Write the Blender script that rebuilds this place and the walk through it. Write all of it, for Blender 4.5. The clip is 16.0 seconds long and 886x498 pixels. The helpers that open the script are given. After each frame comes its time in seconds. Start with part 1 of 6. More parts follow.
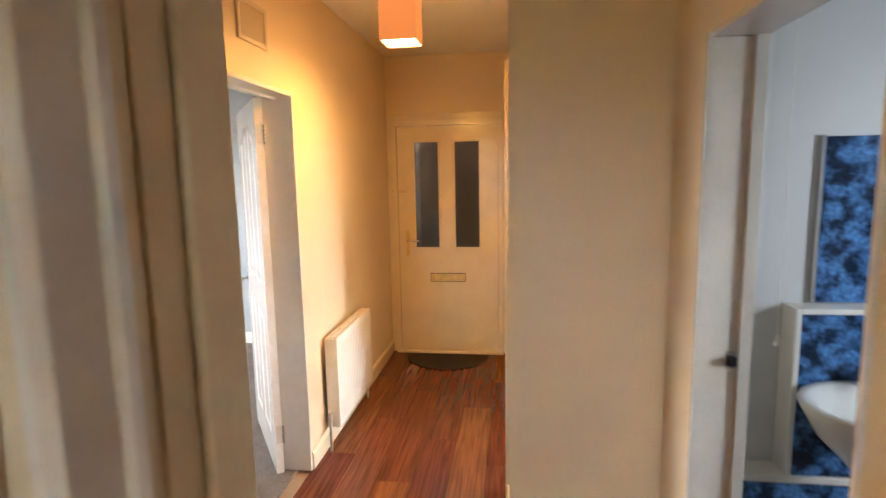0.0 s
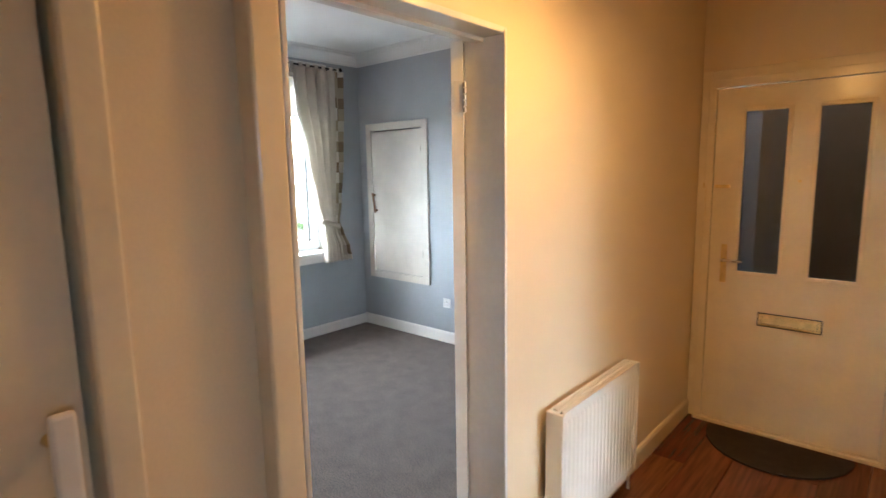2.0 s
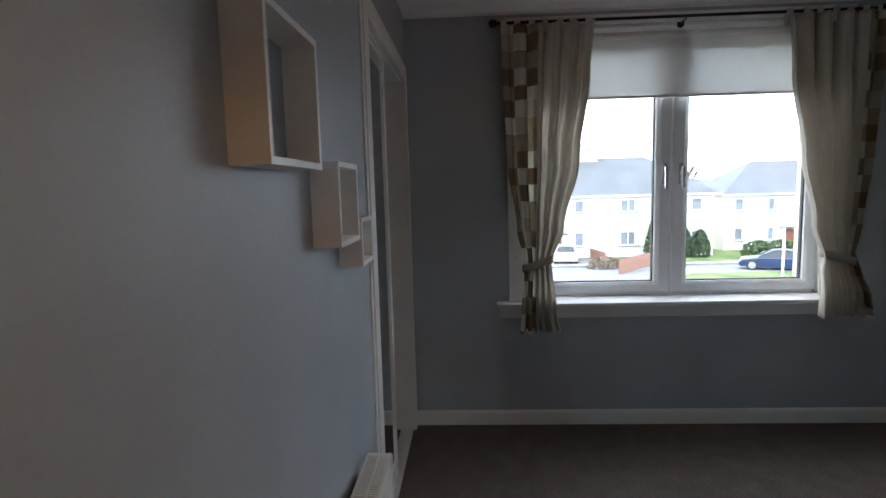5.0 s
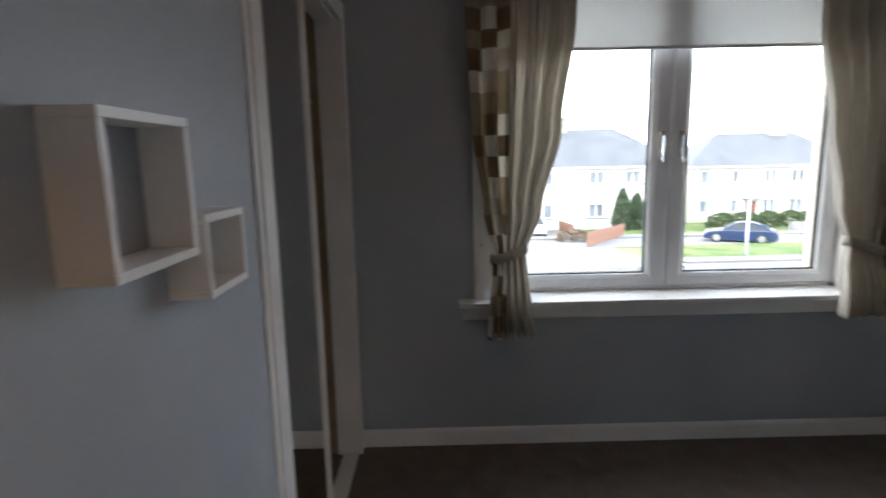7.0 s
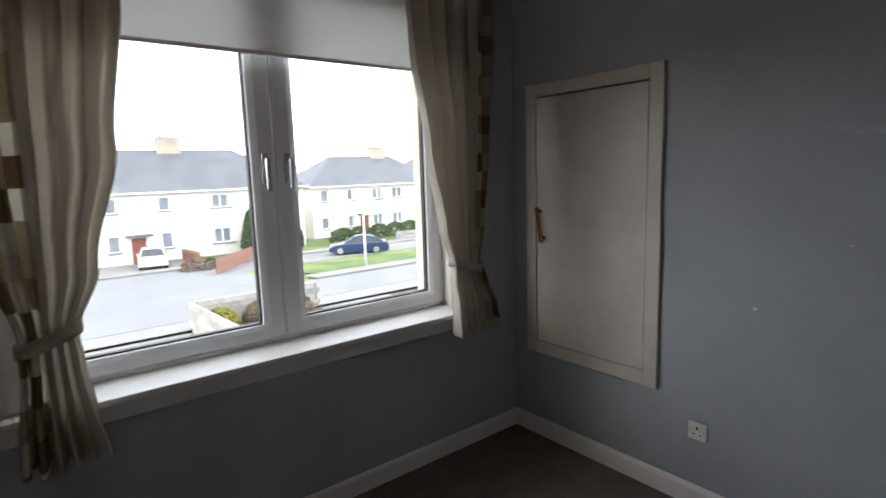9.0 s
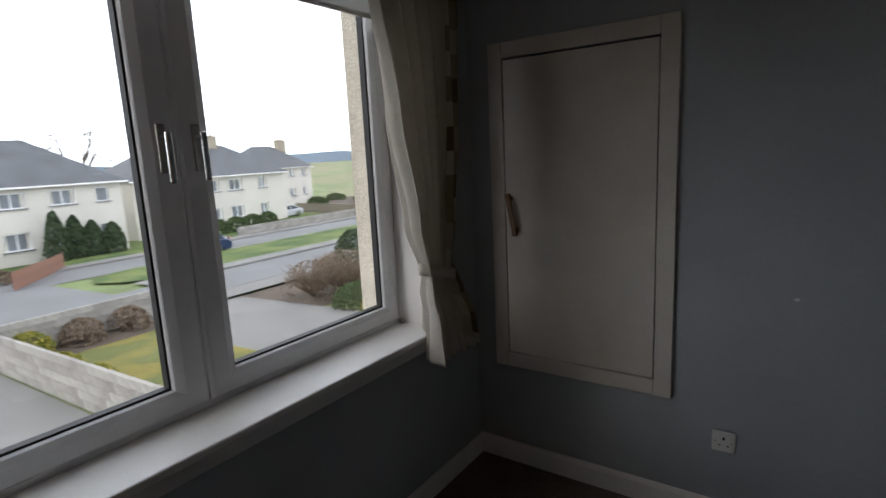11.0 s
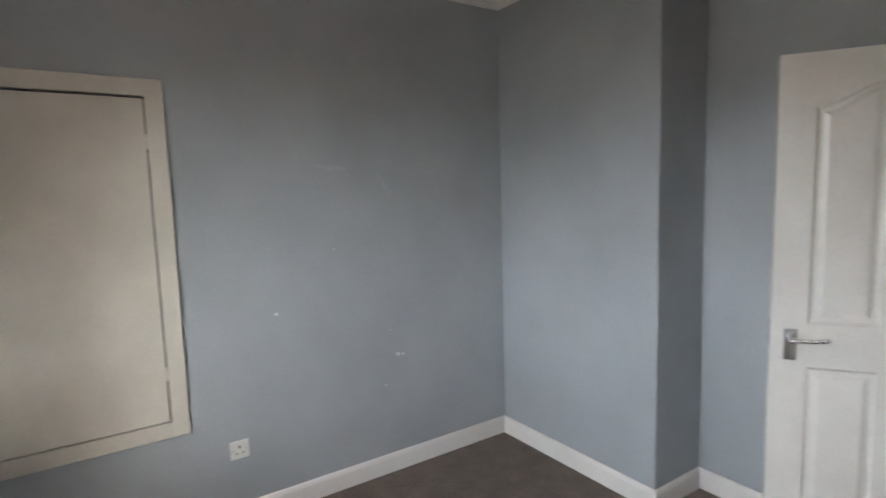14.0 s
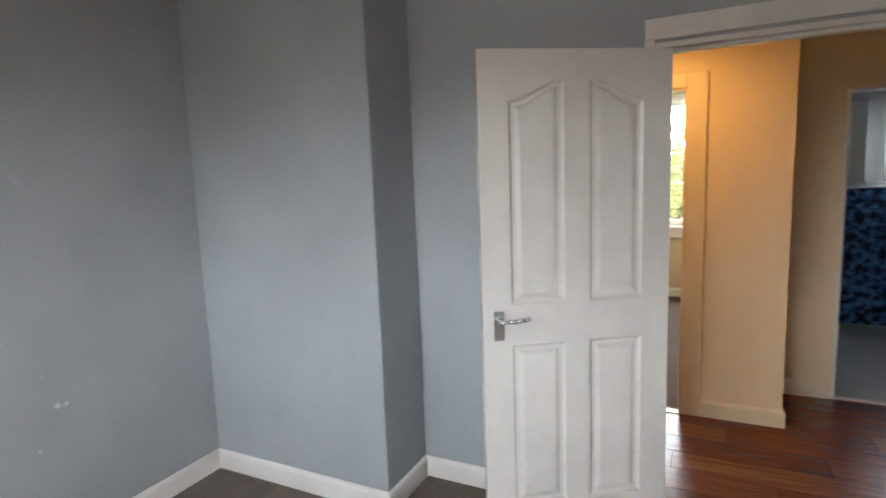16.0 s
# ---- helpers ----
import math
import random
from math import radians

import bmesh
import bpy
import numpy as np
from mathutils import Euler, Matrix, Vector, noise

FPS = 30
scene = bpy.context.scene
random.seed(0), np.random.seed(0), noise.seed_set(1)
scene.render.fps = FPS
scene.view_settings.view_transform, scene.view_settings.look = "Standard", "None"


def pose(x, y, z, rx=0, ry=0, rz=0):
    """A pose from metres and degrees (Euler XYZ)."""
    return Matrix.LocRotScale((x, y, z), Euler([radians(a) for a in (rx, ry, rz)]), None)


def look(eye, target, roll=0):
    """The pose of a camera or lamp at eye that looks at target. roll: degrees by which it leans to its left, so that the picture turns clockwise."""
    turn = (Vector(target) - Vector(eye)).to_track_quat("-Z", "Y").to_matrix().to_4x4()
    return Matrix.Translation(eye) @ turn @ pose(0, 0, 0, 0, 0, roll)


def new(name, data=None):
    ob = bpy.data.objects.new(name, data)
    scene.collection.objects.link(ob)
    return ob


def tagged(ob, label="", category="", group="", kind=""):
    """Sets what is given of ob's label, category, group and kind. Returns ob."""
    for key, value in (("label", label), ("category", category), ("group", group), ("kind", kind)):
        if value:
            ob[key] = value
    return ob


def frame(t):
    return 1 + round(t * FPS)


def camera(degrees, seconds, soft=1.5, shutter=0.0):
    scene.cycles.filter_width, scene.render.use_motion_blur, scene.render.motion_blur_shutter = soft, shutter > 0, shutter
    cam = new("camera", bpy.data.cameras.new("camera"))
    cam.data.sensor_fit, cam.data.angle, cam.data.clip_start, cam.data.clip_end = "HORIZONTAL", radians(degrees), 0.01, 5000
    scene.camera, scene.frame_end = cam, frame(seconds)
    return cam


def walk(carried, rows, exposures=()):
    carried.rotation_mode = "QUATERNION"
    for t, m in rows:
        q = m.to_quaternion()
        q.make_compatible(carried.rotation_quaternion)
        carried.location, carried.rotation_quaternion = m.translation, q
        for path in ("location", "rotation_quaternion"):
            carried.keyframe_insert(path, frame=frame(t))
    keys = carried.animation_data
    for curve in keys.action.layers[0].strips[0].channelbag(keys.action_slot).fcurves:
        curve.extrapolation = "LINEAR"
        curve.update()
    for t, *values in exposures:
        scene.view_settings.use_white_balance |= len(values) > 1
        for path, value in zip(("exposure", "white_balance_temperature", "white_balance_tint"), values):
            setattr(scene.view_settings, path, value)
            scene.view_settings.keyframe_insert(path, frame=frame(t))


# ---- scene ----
cam = camera(78.9, 16.0, shutter=0.4)
PATH = [
    (0, (1.106, 0.865, 1.591), (0.843, 2.829, 1.318), -1.1),
    (0.5, (1.122, 1.207, 1.581), (0.674, 3.139, 1.321), 0.4),
    (1, (1.134, 1.489, 1.567), (0.408, 3.329, 1.271), -2.5),
    (1.5, (1.105, 1.788, 1.581), (0.026, 3.445, 1.284), 0.6),
    (2, (1.008, 2.051, 1.571), (-0.3, 3.536, 1.283), -1.0),
    (2.5, (0.938, 2.281, 1.565), (-0.5, 3.644, 1.292), -1.6),
    (3, (0.9, 2.522, 1.565), (-0.827, 3.496, 1.3), -0.0),
    (3.5, (0.693, 2.719, 1.556), (-1.165, 3.42, 1.317), 0.5),
    (4, (0.485, 2.831, 1.578), (-1.45, 3.283, 1.35), -0.2),
    (4.5, (0.317, 2.936, 1.567), (-1.672, 2.867, 1.371), -1.2),
    (6.8, (-0.457, 3.022, 1.543), (-2.435, 2.935, 1.263), -2.1),
    (7, (-0.512, 3.043, 1.559), (-2.484, 3.059, 1.229), -1.2),
    (7.5, (-0.668, 3.091, 1.612), (-2.567, 3.59, 1.268), -1.3),
    (8, (-0.745, 3.104, 1.603), (-2.532, 3.926, 1.276), -1.6),
    (8.5, (-0.86, 3.217, 1.592), (-2.539, 4.252, 1.285), -1.3),
    (8.7, (-0.935, 3.283, 1.588), (-2.559, 4.406, 1.290), -1.3),
    (10.8, (-1.78, 3.452, 1.559), (-2.976, 5.019, 1.221), -3.7),
    (11, (-1.894, 3.425, 1.565), (-3.025, 5.036, 1.212), -2.8),
    (11.5, (-2.173, 3.349, 1.578), (-2.881, 5.188, 1.236), -3.0),
    (12, (-2.314, 3.281, 1.59), (-2.696, 5.21, 1.224), -2.9),
    (12.5, (-2.396, 3.224, 1.604), (-2.475, 5.193, 1.264), -1.7),
    (13, (-2.553, 3.16, 1.598), (-2.236, 5.112, 1.298), -1.6),
    (13.5, (-2.646, 3.133, 1.532), (-1.876, 4.966, 1.316), -2.0),
    (14, (-2.674, 3.126, 1.547), (-1.564, 4.775, 1.331), -1.7),
    (14.5, (-2.633, 3.084, 1.564), (-1.24, 4.5, 1.332), -1.4),
    (15, (-2.584, 3.087, 1.564), (-1.022, 4.308, 1.302), -2.1),
    (15.5, (-2.491, 3.134, 1.557), (-0.87, 4.29, 1.299), -1.3),
    (16, (-2.462, 3.305, 1.526), (-0.682, 4.183, 1.264), -2.1),
]
walk(cam, [(t, look(e, g, r)) for t, e, g, r in PATH],
     exposures=[(0.0, 3.85, 6600, 8), (0.5, 3.5, 6300, 5), (1.0, 3.3, 6200, 4), (1.5, 3.35, 5950, 3), (2.5, 3.2, 5500, 3), (3.0, 2.55, 5400, 3), (3.5, 2.1, 5400, 4), (4.5, 1.25, 5650, 6), (7.0, 1.35, 6100, 9), (8.5, 1.15, 6300, 10), (11.0, -0.3, 6300, 11), (12.0, -0.35, 6300, 10), (12.5, 0.25, 6300, 10), (13.0, 0.9, 6300, 10), (13.5, 1.95, 6400, 9), (14.5, 2.3, 6600, 8), (16.0, 2.45, 6600, 8)])

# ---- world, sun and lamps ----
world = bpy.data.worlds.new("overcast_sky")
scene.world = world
world.use_nodes = True
wn = world.node_tree.nodes
sky = wn.new("ShaderNodeTexSky")
sky.sky_type = 'NISHITA'
sky.sun_disc = False
sky.sun_elevation = radians(38)
sky.sun_rotation = radians(200)
sky.air_density, sky.dust_density, sky.ozone_density = 1.0, 6.0, 1.0
haze = wn.new("ShaderNodeMix")
haze.data_type = 'RGBA'
haze.inputs[0].default_value = 0.75
haze.inputs[7].default_value = (17.0, 17.6, 18.8, 1)
world.node_tree.links.new(sky.outputs[0], haze.inputs[6])
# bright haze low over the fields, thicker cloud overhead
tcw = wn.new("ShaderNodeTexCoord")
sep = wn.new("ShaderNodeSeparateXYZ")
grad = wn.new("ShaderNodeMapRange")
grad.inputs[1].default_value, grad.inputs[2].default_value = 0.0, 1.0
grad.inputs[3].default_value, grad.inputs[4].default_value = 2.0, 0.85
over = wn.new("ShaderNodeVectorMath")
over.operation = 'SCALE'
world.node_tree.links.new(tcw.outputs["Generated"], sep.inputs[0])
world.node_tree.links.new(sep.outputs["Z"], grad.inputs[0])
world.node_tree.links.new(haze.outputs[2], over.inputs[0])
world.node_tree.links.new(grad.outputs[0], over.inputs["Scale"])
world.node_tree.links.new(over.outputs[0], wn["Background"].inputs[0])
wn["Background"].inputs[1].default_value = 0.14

sun = new("sun", bpy.data.lights.new("sun", 'SUN'))
sun.data.energy, sun.data.angle, sun.data.color = 0.5, radians(30), (1.0, 0.96, 0.9)
sun.matrix_world = look((0, 0, 30), (-8, -22, 0))


def area(name, m, sx, sy, power, colour):
    lamp = new(name, bpy.data.lights.new(name, 'AREA'))
    lamp.data.shape, lamp.data.size, lamp.data.size_y = 'RECTANGLE', sx, sy
    lamp.data.energy, lamp.data.color = power, colour
    lamp.matrix_world = m
    return lamp


def bulb(name, p, power, colour, r=0.03):
    lamp = new(name, bpy.data.lights.new(name, 'POINT'))
    lamp.data.energy, lamp.data.color, lamp.data.shadow_soft_size = power, colour, r
    lamp.location = p
    return lamp


# lamps standing in for sky light; the living room's is in its window's opening
# set just inside the bathroom window and aimed north, off the hall
area("daylight_bathroom", look((3.70, 1.5, 1.7), (2.75, 3.0, 1.2)), 0.45, 0.7, 0.8, (0.85, 0.93, 1.0))
area("daylight_living", look((4.49, 4.47, 1.65), (0, 4.2, 1.0)), 0.9, 1.3, 2.5, (0.97, 0.98, 1.0))
bpy.data.lights["daylight_bathroom"].spread = radians(110)
WARM = (1.0, 0.48, 0.115)
bulb("bulb_hall", (0.565, 3.535, 2.19), 0.55, WARM, 0.05)
bulb("bulb_bedroom", (-1.93, 3.74, 2.30), 0.08, WARM, 0.05)
area("lamp_hall_diffuser", look((0.565, 3.535, 2.22), (0.565, 3.5351, 0)), 0.15, 0.15, 1.25, WARM)

# ---- materials ----


def mat(name, base, rough=0.6, metal=0.0, var=0.08, scale=6.0, fine=0.05, fine_scale=140.0, bump=0.15, dist=0.001, spec=0.5, tint=None, **sock):
    """Principled surface with stains at one scale and grain at another."""
    m = bpy.data.materials.new(name)
    m.use_nodes = True
    n, l = m.node_tree.nodes, m.node_tree.links
    b = n["Principled BSDF"]
    geo = n.new("ShaderNodeTexCoord")
    big = n.new("ShaderNodeTexNoise")
    big.inputs["Scale"].default_value, big.inputs["Detail"].default_value = scale, 5
    small = n.new("ShaderNodeTexNoise")
    small.inputs["Scale"].default_value, small.inputs["Detail"].default_value = fine_scale, 3
    l.new(geo.outputs["Object"], big.inputs["Vector"])
    l.new(geo.outputs["Object"], small.inputs["Vector"])
    ramp = n.new("ShaderNodeMapRange")
    ramp.inputs[1].default_value, ramp.inputs[2].default_value = 0.3, 0.7
    ramp.inputs[3].default_value, ramp.inputs[4].default_value = 1 - var, 1 + var
    l.new(big.outputs[0], ramp.inputs[0])
    ramp2 = n.new("ShaderNodeMapRange")
    ramp2.inputs[1].default_value, ramp2.inputs[2].default_value = 0.3, 0.7
    ramp2.inputs[3].default_value, ramp2.inputs[4].default_value = 1 - fine, 1 + fine
    l.new(small.outputs[0], ramp2.inputs[0])
    mul = n.new("ShaderNodeMath")
    mul.operation = 'MULTIPLY'
    l.new(ramp.outputs[0], mul.inputs[0])
    l.new(ramp2.outputs[0], mul.inputs[1])
    col = n.new("ShaderNodeMix")
    col.data_type, col.blend_type = 'RGBA', 'MULTIPLY'
    col.inputs[0].default_value = 1.0
    if tint:
        two = n.new("ShaderNodeMix")
        two.data_type = 'RGBA'
        two.inputs[6].default_value, two.inputs[7].default_value = (*base, 1), (*tint, 1)
        sharp = n.new("ShaderNodeMapRange")
        sharp.inputs[1].default_value, sharp.inputs[2].default_value = 0.42, 0.58
        l.new(big.outputs[0], sharp.inputs[0])
        l.new(sharp.outputs[0], two.inputs[0])
        l.new(two.outputs[2], col.inputs[6])
    else:
        col.inputs[6].default_value = (*base, 1)
    l.new(mul.outputs[0], col.inputs[7])
    l.new(col.outputs[2], b.inputs["Base Color"])
    b.inputs["Roughness"].default_value, b.inputs["Metallic"].default_value = rough, metal
    b.inputs["Specular IOR Level"].default_value = spec
    if bump:
        bp = n.new("ShaderNodeBump")
        bp.inputs["Strength"].default_value, bp.inputs["Distance"].default_value = bump, dist
        l.new(small.outputs[0], bp.inputs["Height"])
        l.new(bp.outputs[0], b.inputs["Normal"])
    for key, value in sock.items():
        b.inputs[key.replace("_", " ")].default_value = value
    return m


def glow(name, colour, strength):
    m = bpy.data.materials.new(name)
    m.use_nodes = True
    b = m.node_tree.nodes["Principled BSDF"]
    b.inputs["Base Color"].default_value = (*colour, 1)
    b.inputs["Emission Color"].default_value = (*colour, 1)
    b.inputs["Emission Strength"].default_value = strength
    return m


def pieces(name, base, spread=0.25, hue=0.02, **kw):
    """A surface whose separate pieces differ a little from one another."""
    m = mat(name, base, **kw)
    n, l = m.node_tree.nodes, m.node_tree.links
    b = n["Principled BSDF"]
    src = b.inputs["Base Color"].links[0].from_socket
    info = n.new("ShaderNodeObjectInfo")
    hsv = n.new("ShaderNodeHueSaturation")
    v = n.new("ShaderNodeMapRange")
    v.inputs[3].default_value, v.inputs[4].default_value = 1 - spread, 1 + spread
    h = n.new("ShaderNodeMapRange")
    h.inputs[3].default_value, h.inputs[4].default_value = 0.5 - hue, 0.5 + hue
    l.new(info.outputs["Random"], v.inputs[0])
    l.new(info.outputs["Random"], h.inputs[0])
    l.new(v.outputs[0], hsv.inputs["Value"])
    l.new(h.outputs[0], hsv.inputs["Hue"])
    l.new(src, hsv.inputs["Color"])
    l.new(hsv.outputs[0], b.inputs["Base Color"])
    return m


BLUE = mat("blue_grey_wall_paint", (0.395, 0.425, 0.452), 0.5, var=0.10, scale=1.6, fine=0.03, fine_scale=90, bump=0.1)
CREAM = mat("cream_wall_paint", (0.78, 0.65, 0.46), 0.45, var=0.04, scale=1.4, fine=0.02, bump=0.1)
GLOSS = mat("white_gloss_paint", (0.80, 0.78, 0.74), 0.22, var=0.05, scale=5, fine=0.02, fine_scale=60, bump=0.12)
GLOSSC = mat("cream_gloss_paint", (0.78, 0.68, 0.51), 0.2, var=0.05, scale=5, fine=0.02, fine_scale=50, bump=0.15)
SATIN = mat("white_satin_paint", (0.82, 0.80, 0.77), 0.38, var=0.04, scale=4, fine=0.02, bump=0.08)
OLDWHITE = mat("aged_white_paint", (0.66, 0.62, 0.55), 0.4, var=0.09, scale=4, fine=0.04, bump=0.15)
CEIL = mat("white_ceiling_paint", (0.82, 0.82, 0.80), 0.8, var=0.03, scale=2, fine=0.02, bump=0.2)
UPVC = mat("white_upvc", (0.83, 0.84, 0.85), 0.25, var=0.03, scale=8, fine=0.01, bump=0.0)
RADW = mat("white_radiator_enamel", (0.80, 0.77, 0.71), 0.3, var=0.04, scale=7, fine=0.02, bump=0.05)
CHROME = mat("chrome", (0.75, 0.75, 0.76), 0.12, 1.0, var=0.04, fine=0.02, bump=0)
STEEL = mat("dull_steel", (0.45, 0.43, 0.40), 0.38, 1.0, var=0.15, scale=30, fine=0.1, bump=0.1)
BRASS = mat("brass", (0.70, 0.52, 0.23), 0.33, 1.0, var=0.15, scale=25, fine=0.08, bump=0.05)
DARKM = mat("dark_metal", (0.03, 0.03, 0.035), 0.4, 0.8, var=0.1, fine=0.05, bump=0)
# rubber seals and tyres; also the painted-in dark of gaps and cavities
BLACK = mat("black_rubber_and_gap_shade", (0.012, 0.012, 0.012), 0.6, var=0.1, fine=0.1, bump=0.1)
WOODH = mat("varnished_wood", (0.17, 0.085, 0.035), 0.3, var=0.25, scale=14, fine=0.15, fine_scale=60, bump=0.1)
PLASTIC = mat("white_plastic", (0.80, 0.79, 0.76), 0.35, var=0.03, fine=0.01, bump=0)
FLECK = mat("bare_plaster", (0.72, 0.72, 0.72), 0.8, var=0.1, fine=0.1)
MIRROR = mat("mirror_silver", (0.82, 0.84, 0.84), 0.02, 1.0, var=0.01, fine=0.0, bump=0)
CERAMIC = mat("white_ceramic", (0.83, 0.84, 0.85), 0.1, var=0.02, fine=0.01, bump=0)
MDF = mat("plain_brown_board", (0.30, 0.20, 0.12), 0.6, var=0.2, scale=6, fine=0.08, bump=0.1)
GREYFLOOR = mat("grey_vinyl_floor", (0.32, 0.33, 0.34), 0.4, var=0.1, scale=5, fine=0.06)
OUTGREY = mat("grey_bathroom_paint", (0.60, 0.62, 0.66), 0.5, var=0.04, scale=2, fine=0.02)


def carpet():
    m = mat("brown_grey_carpet", (0.14, 0.109, 0.09), 0.95, var=0.15, scale=9, fine=0.6, fine_scale=140, bump=0.5, dist=0.002, spec=0.1)
    b = m.node_tree.nodes["Principled BSDF"]
    b.inputs["Sheen Weight"].default_value = 0.1
    b.inputs["Sheen Roughness"].default_value = 0.6
    return m


CARPET = carpet()


def woodfloor():
    m = pieces("red_brown_laminate", (0.155, 0.042, 0.016), spread=0.28, hue=0.012, rough=0.24, var=0.12, scale=3, fine=0.05, bump=0.03)
    n, l = m.node_tree.nodes, m.node_tree.links
    b = n["Principled BSDF"]
    src = b.inputs["Base Color"].links[0].from_socket
    tc = n.new("ShaderNodeTexCoord")
    mp = n.new("ShaderNodeMapping")
    mp.inputs["Scale"].default_value = (60, 3.0, 1)
    l.new(tc.outputs["Object"], mp.inputs[0])
    info = n.new("ShaderNodeObjectInfo")
    addv = n.new("ShaderNodeVectorMath")
    addv.operation = 'ADD'
    scl = n.new("ShaderNodeMath")
    scl.operation = 'MULTIPLY'
    scl.inputs[1].default_value = 50
    l.new(info.outputs["Random"], scl.inputs[0])
    l.new(mp.outputs[0], addv.inputs[0])
    l.new(scl.outputs[0], addv.inputs[1])
    g = n.new("ShaderNodeTexNoise")
    g.inputs["Scale"].default_value, g.inputs["Detail"].default_value = 1.0, 6
    l.new(addv.outputs[0], g.inputs["Vector"])
    r = n.new("ShaderNodeMapRange")
    r.inputs[1].default_value, r.inputs[2].default_value = 0.3, 0.7
    r.inputs[3].default_value, r.inputs[4].default_value = 0.62, 1.35
    l.new(g.outputs[0], r.inputs[0])
    mx = n.new("ShaderNodeMix")
    mx.data_type, mx.blend_type = 'RGBA', 'MULTIPLY'
    mx.inputs[0].default_value = 1
    l.new(src, mx.inputs[6])
    l.new(r.outputs[0], mx.inputs[7])
    l.new(mx.outputs[2], b.inputs["Base Color"])
    return m


LAMINATE = woodfloor()


def glass(name, rough=0.0, tint=(1, 1, 1)):
    m = bpy.data.materials.new(name)
    m.use_nodes = True
    n, l = m.node_tree.nodes, m.node_tree.links
    n.remove(n["Principled BSDF"])
    t = n.new("ShaderNodeBsdfTransparent")
    t.inputs[0].default_value = (*tint, 1)
    g = n.new("ShaderNodeBsdfGlossy")
    g.inputs["Roughness"].default_value = rough
    f = n.new("ShaderNodeLayerWeight")
    f.inputs[0].default_value = 0.5
    pw = n.new("ShaderNodeMath")
    pw.operation = 'POWER'
    pw.inputs[1].default_value = 4.0
    l.new(f.outputs["Facing"], pw.inputs[0])
    rg = n.new("ShaderNodeMapRange")
    rg.inputs[3].default_value, rg.inputs[4].default_value = 0.03, 0.6
    l.new(pw.outputs[0], rg.inputs[0])
    mx = n.new("ShaderNodeMixShader")
    l.new(rg.outputs[0], mx.inputs[0])
    l.new(t.outputs[0], mx.inputs[1])
    l.new(g.outputs[0], mx.inputs[2])
    l.new(mx.outputs[0], n["Material Output"].inputs[0])
    return m


PANE = glass("clear_window_glass", 0.0, (0.97, 0.98, 0.98))
DARKPANE = mat("dark_car_glass", (0.03, 0.035, 0.04), 0.06, var=0.05, fine=0, bump=0)

# ---- building blocks ----


def obj(name, bm, material, smooth=False):
    me = bpy.data.meshes.new(name)
    bmesh.ops.recalc_face_normals(bm, faces=bm.faces)
    bm.to_mesh(me)
    bm.free()
    for p in me.polygons:
        p.use_smooth = smooth
    me.materials.append(material)
    return new(name, me)


def part(name, bm, material, parent, label="", smooth=False):
    ob = obj(name, bm, material, smooth)
    ob.parent = parent
    if label:
        tagged(ob, label)
    return ob


def thing(name, label, category, m=None, group="", kind=""):
    ob = new(name)
    ob.empty_display_size = 0.1
    if m is not None:
        ob.matrix_basis = m
    return tagged(ob, label, category, group, kind)


def box(bm, x0, x1, y0, y1, z0, z1, bev=0.0, seg=2):
    r = bmesh.ops.create_cube(bm, size=1.0)
    vs = r["verts"]
    bmesh.ops.scale(bm, vec=(x1 - x0, y1 - y0, z1 - z0), verts=vs)
    bmesh.ops.translate(bm, vec=((x0 + x1) / 2, (y0 + y1) / 2, (z0 + z1) / 2), verts=vs)
    if bev > 0:
        es = list({e for v in vs for e in v.link_edges})
        bmesh.ops.bevel(bm, geom=es, offset=bev, segments=seg, profile=0.5, affect='EDGES')
    return bm


def bx(*a, **k):
    return box(bmesh.new(), *a, **k)


def cyl(bm, p, q, r, r2=None, seg=16, caps=True):
    p, q = Vector(p), Vector(q)
    d = q - p
    m = Matrix.Translation((p + q) / 2) @ d.to_track_quat('Z', 'Y').to_matrix().to_4x4()
    bmesh.ops.create_cone(bm, cap_ends=caps, segments=seg, radius1=r, radius2=r if r2 is None else r2, depth=d.length, matrix=m)
    return bm


def cy(*a, **k):
    return cyl(bmesh.new(), *a, **k)


def ball(bm, p, r, sx=1, sy=1, sz=1, seg=12):
    m = Matrix.Translation(p) @ Matrix.Diagonal((sx, sy, sz, 1))
    bmesh.ops.create_uvsphere(bm, u_segments=seg, v_segments=seg // 2 + 2, radius=r, matrix=m)
    return bm


def sweep(bm, pts, prof, closed=False):
    """Profile points (a, b) carried along a line of points; a runs sideways (level), b up."""
    rings = []
    n = len(pts)
    for i, p in enumerate(pts):
        p = Vector(p)
        a = Vector(pts[i - 1]) if i or closed else p
        c = Vector(pts[(i + 1) % n]) if i < n - 1 or closed else p
        d0, d1 = (p - a), (c - p)
        d0 = d0.normalized() if d0.length else d1.normalized()
        d1 = d1.normalized() if d1.length else d0
        t = (d0 + d1).normalized()
        side = Vector((t.y, -t.x, 0)).normalized()
        k = 1 / max(0.3, t.dot(d1))
        rings.append([bm.verts.new(p + side * (u * k) + Vector((0, 0, w))) for u, w in prof])
    m = len(prof)
    for i in range(n if closed else n - 1):
        r0, r1 = rings[i], rings[(i + 1) % n]
        for j in range(m):
            bm.faces.new((r0[j], r0[(j + 1) % m], r1[(j + 1) % m], r1[j]))
    if not closed:
        bm.faces.new(rings[0])
        bm.faces.new(rings[-1][::-1])
    return bm


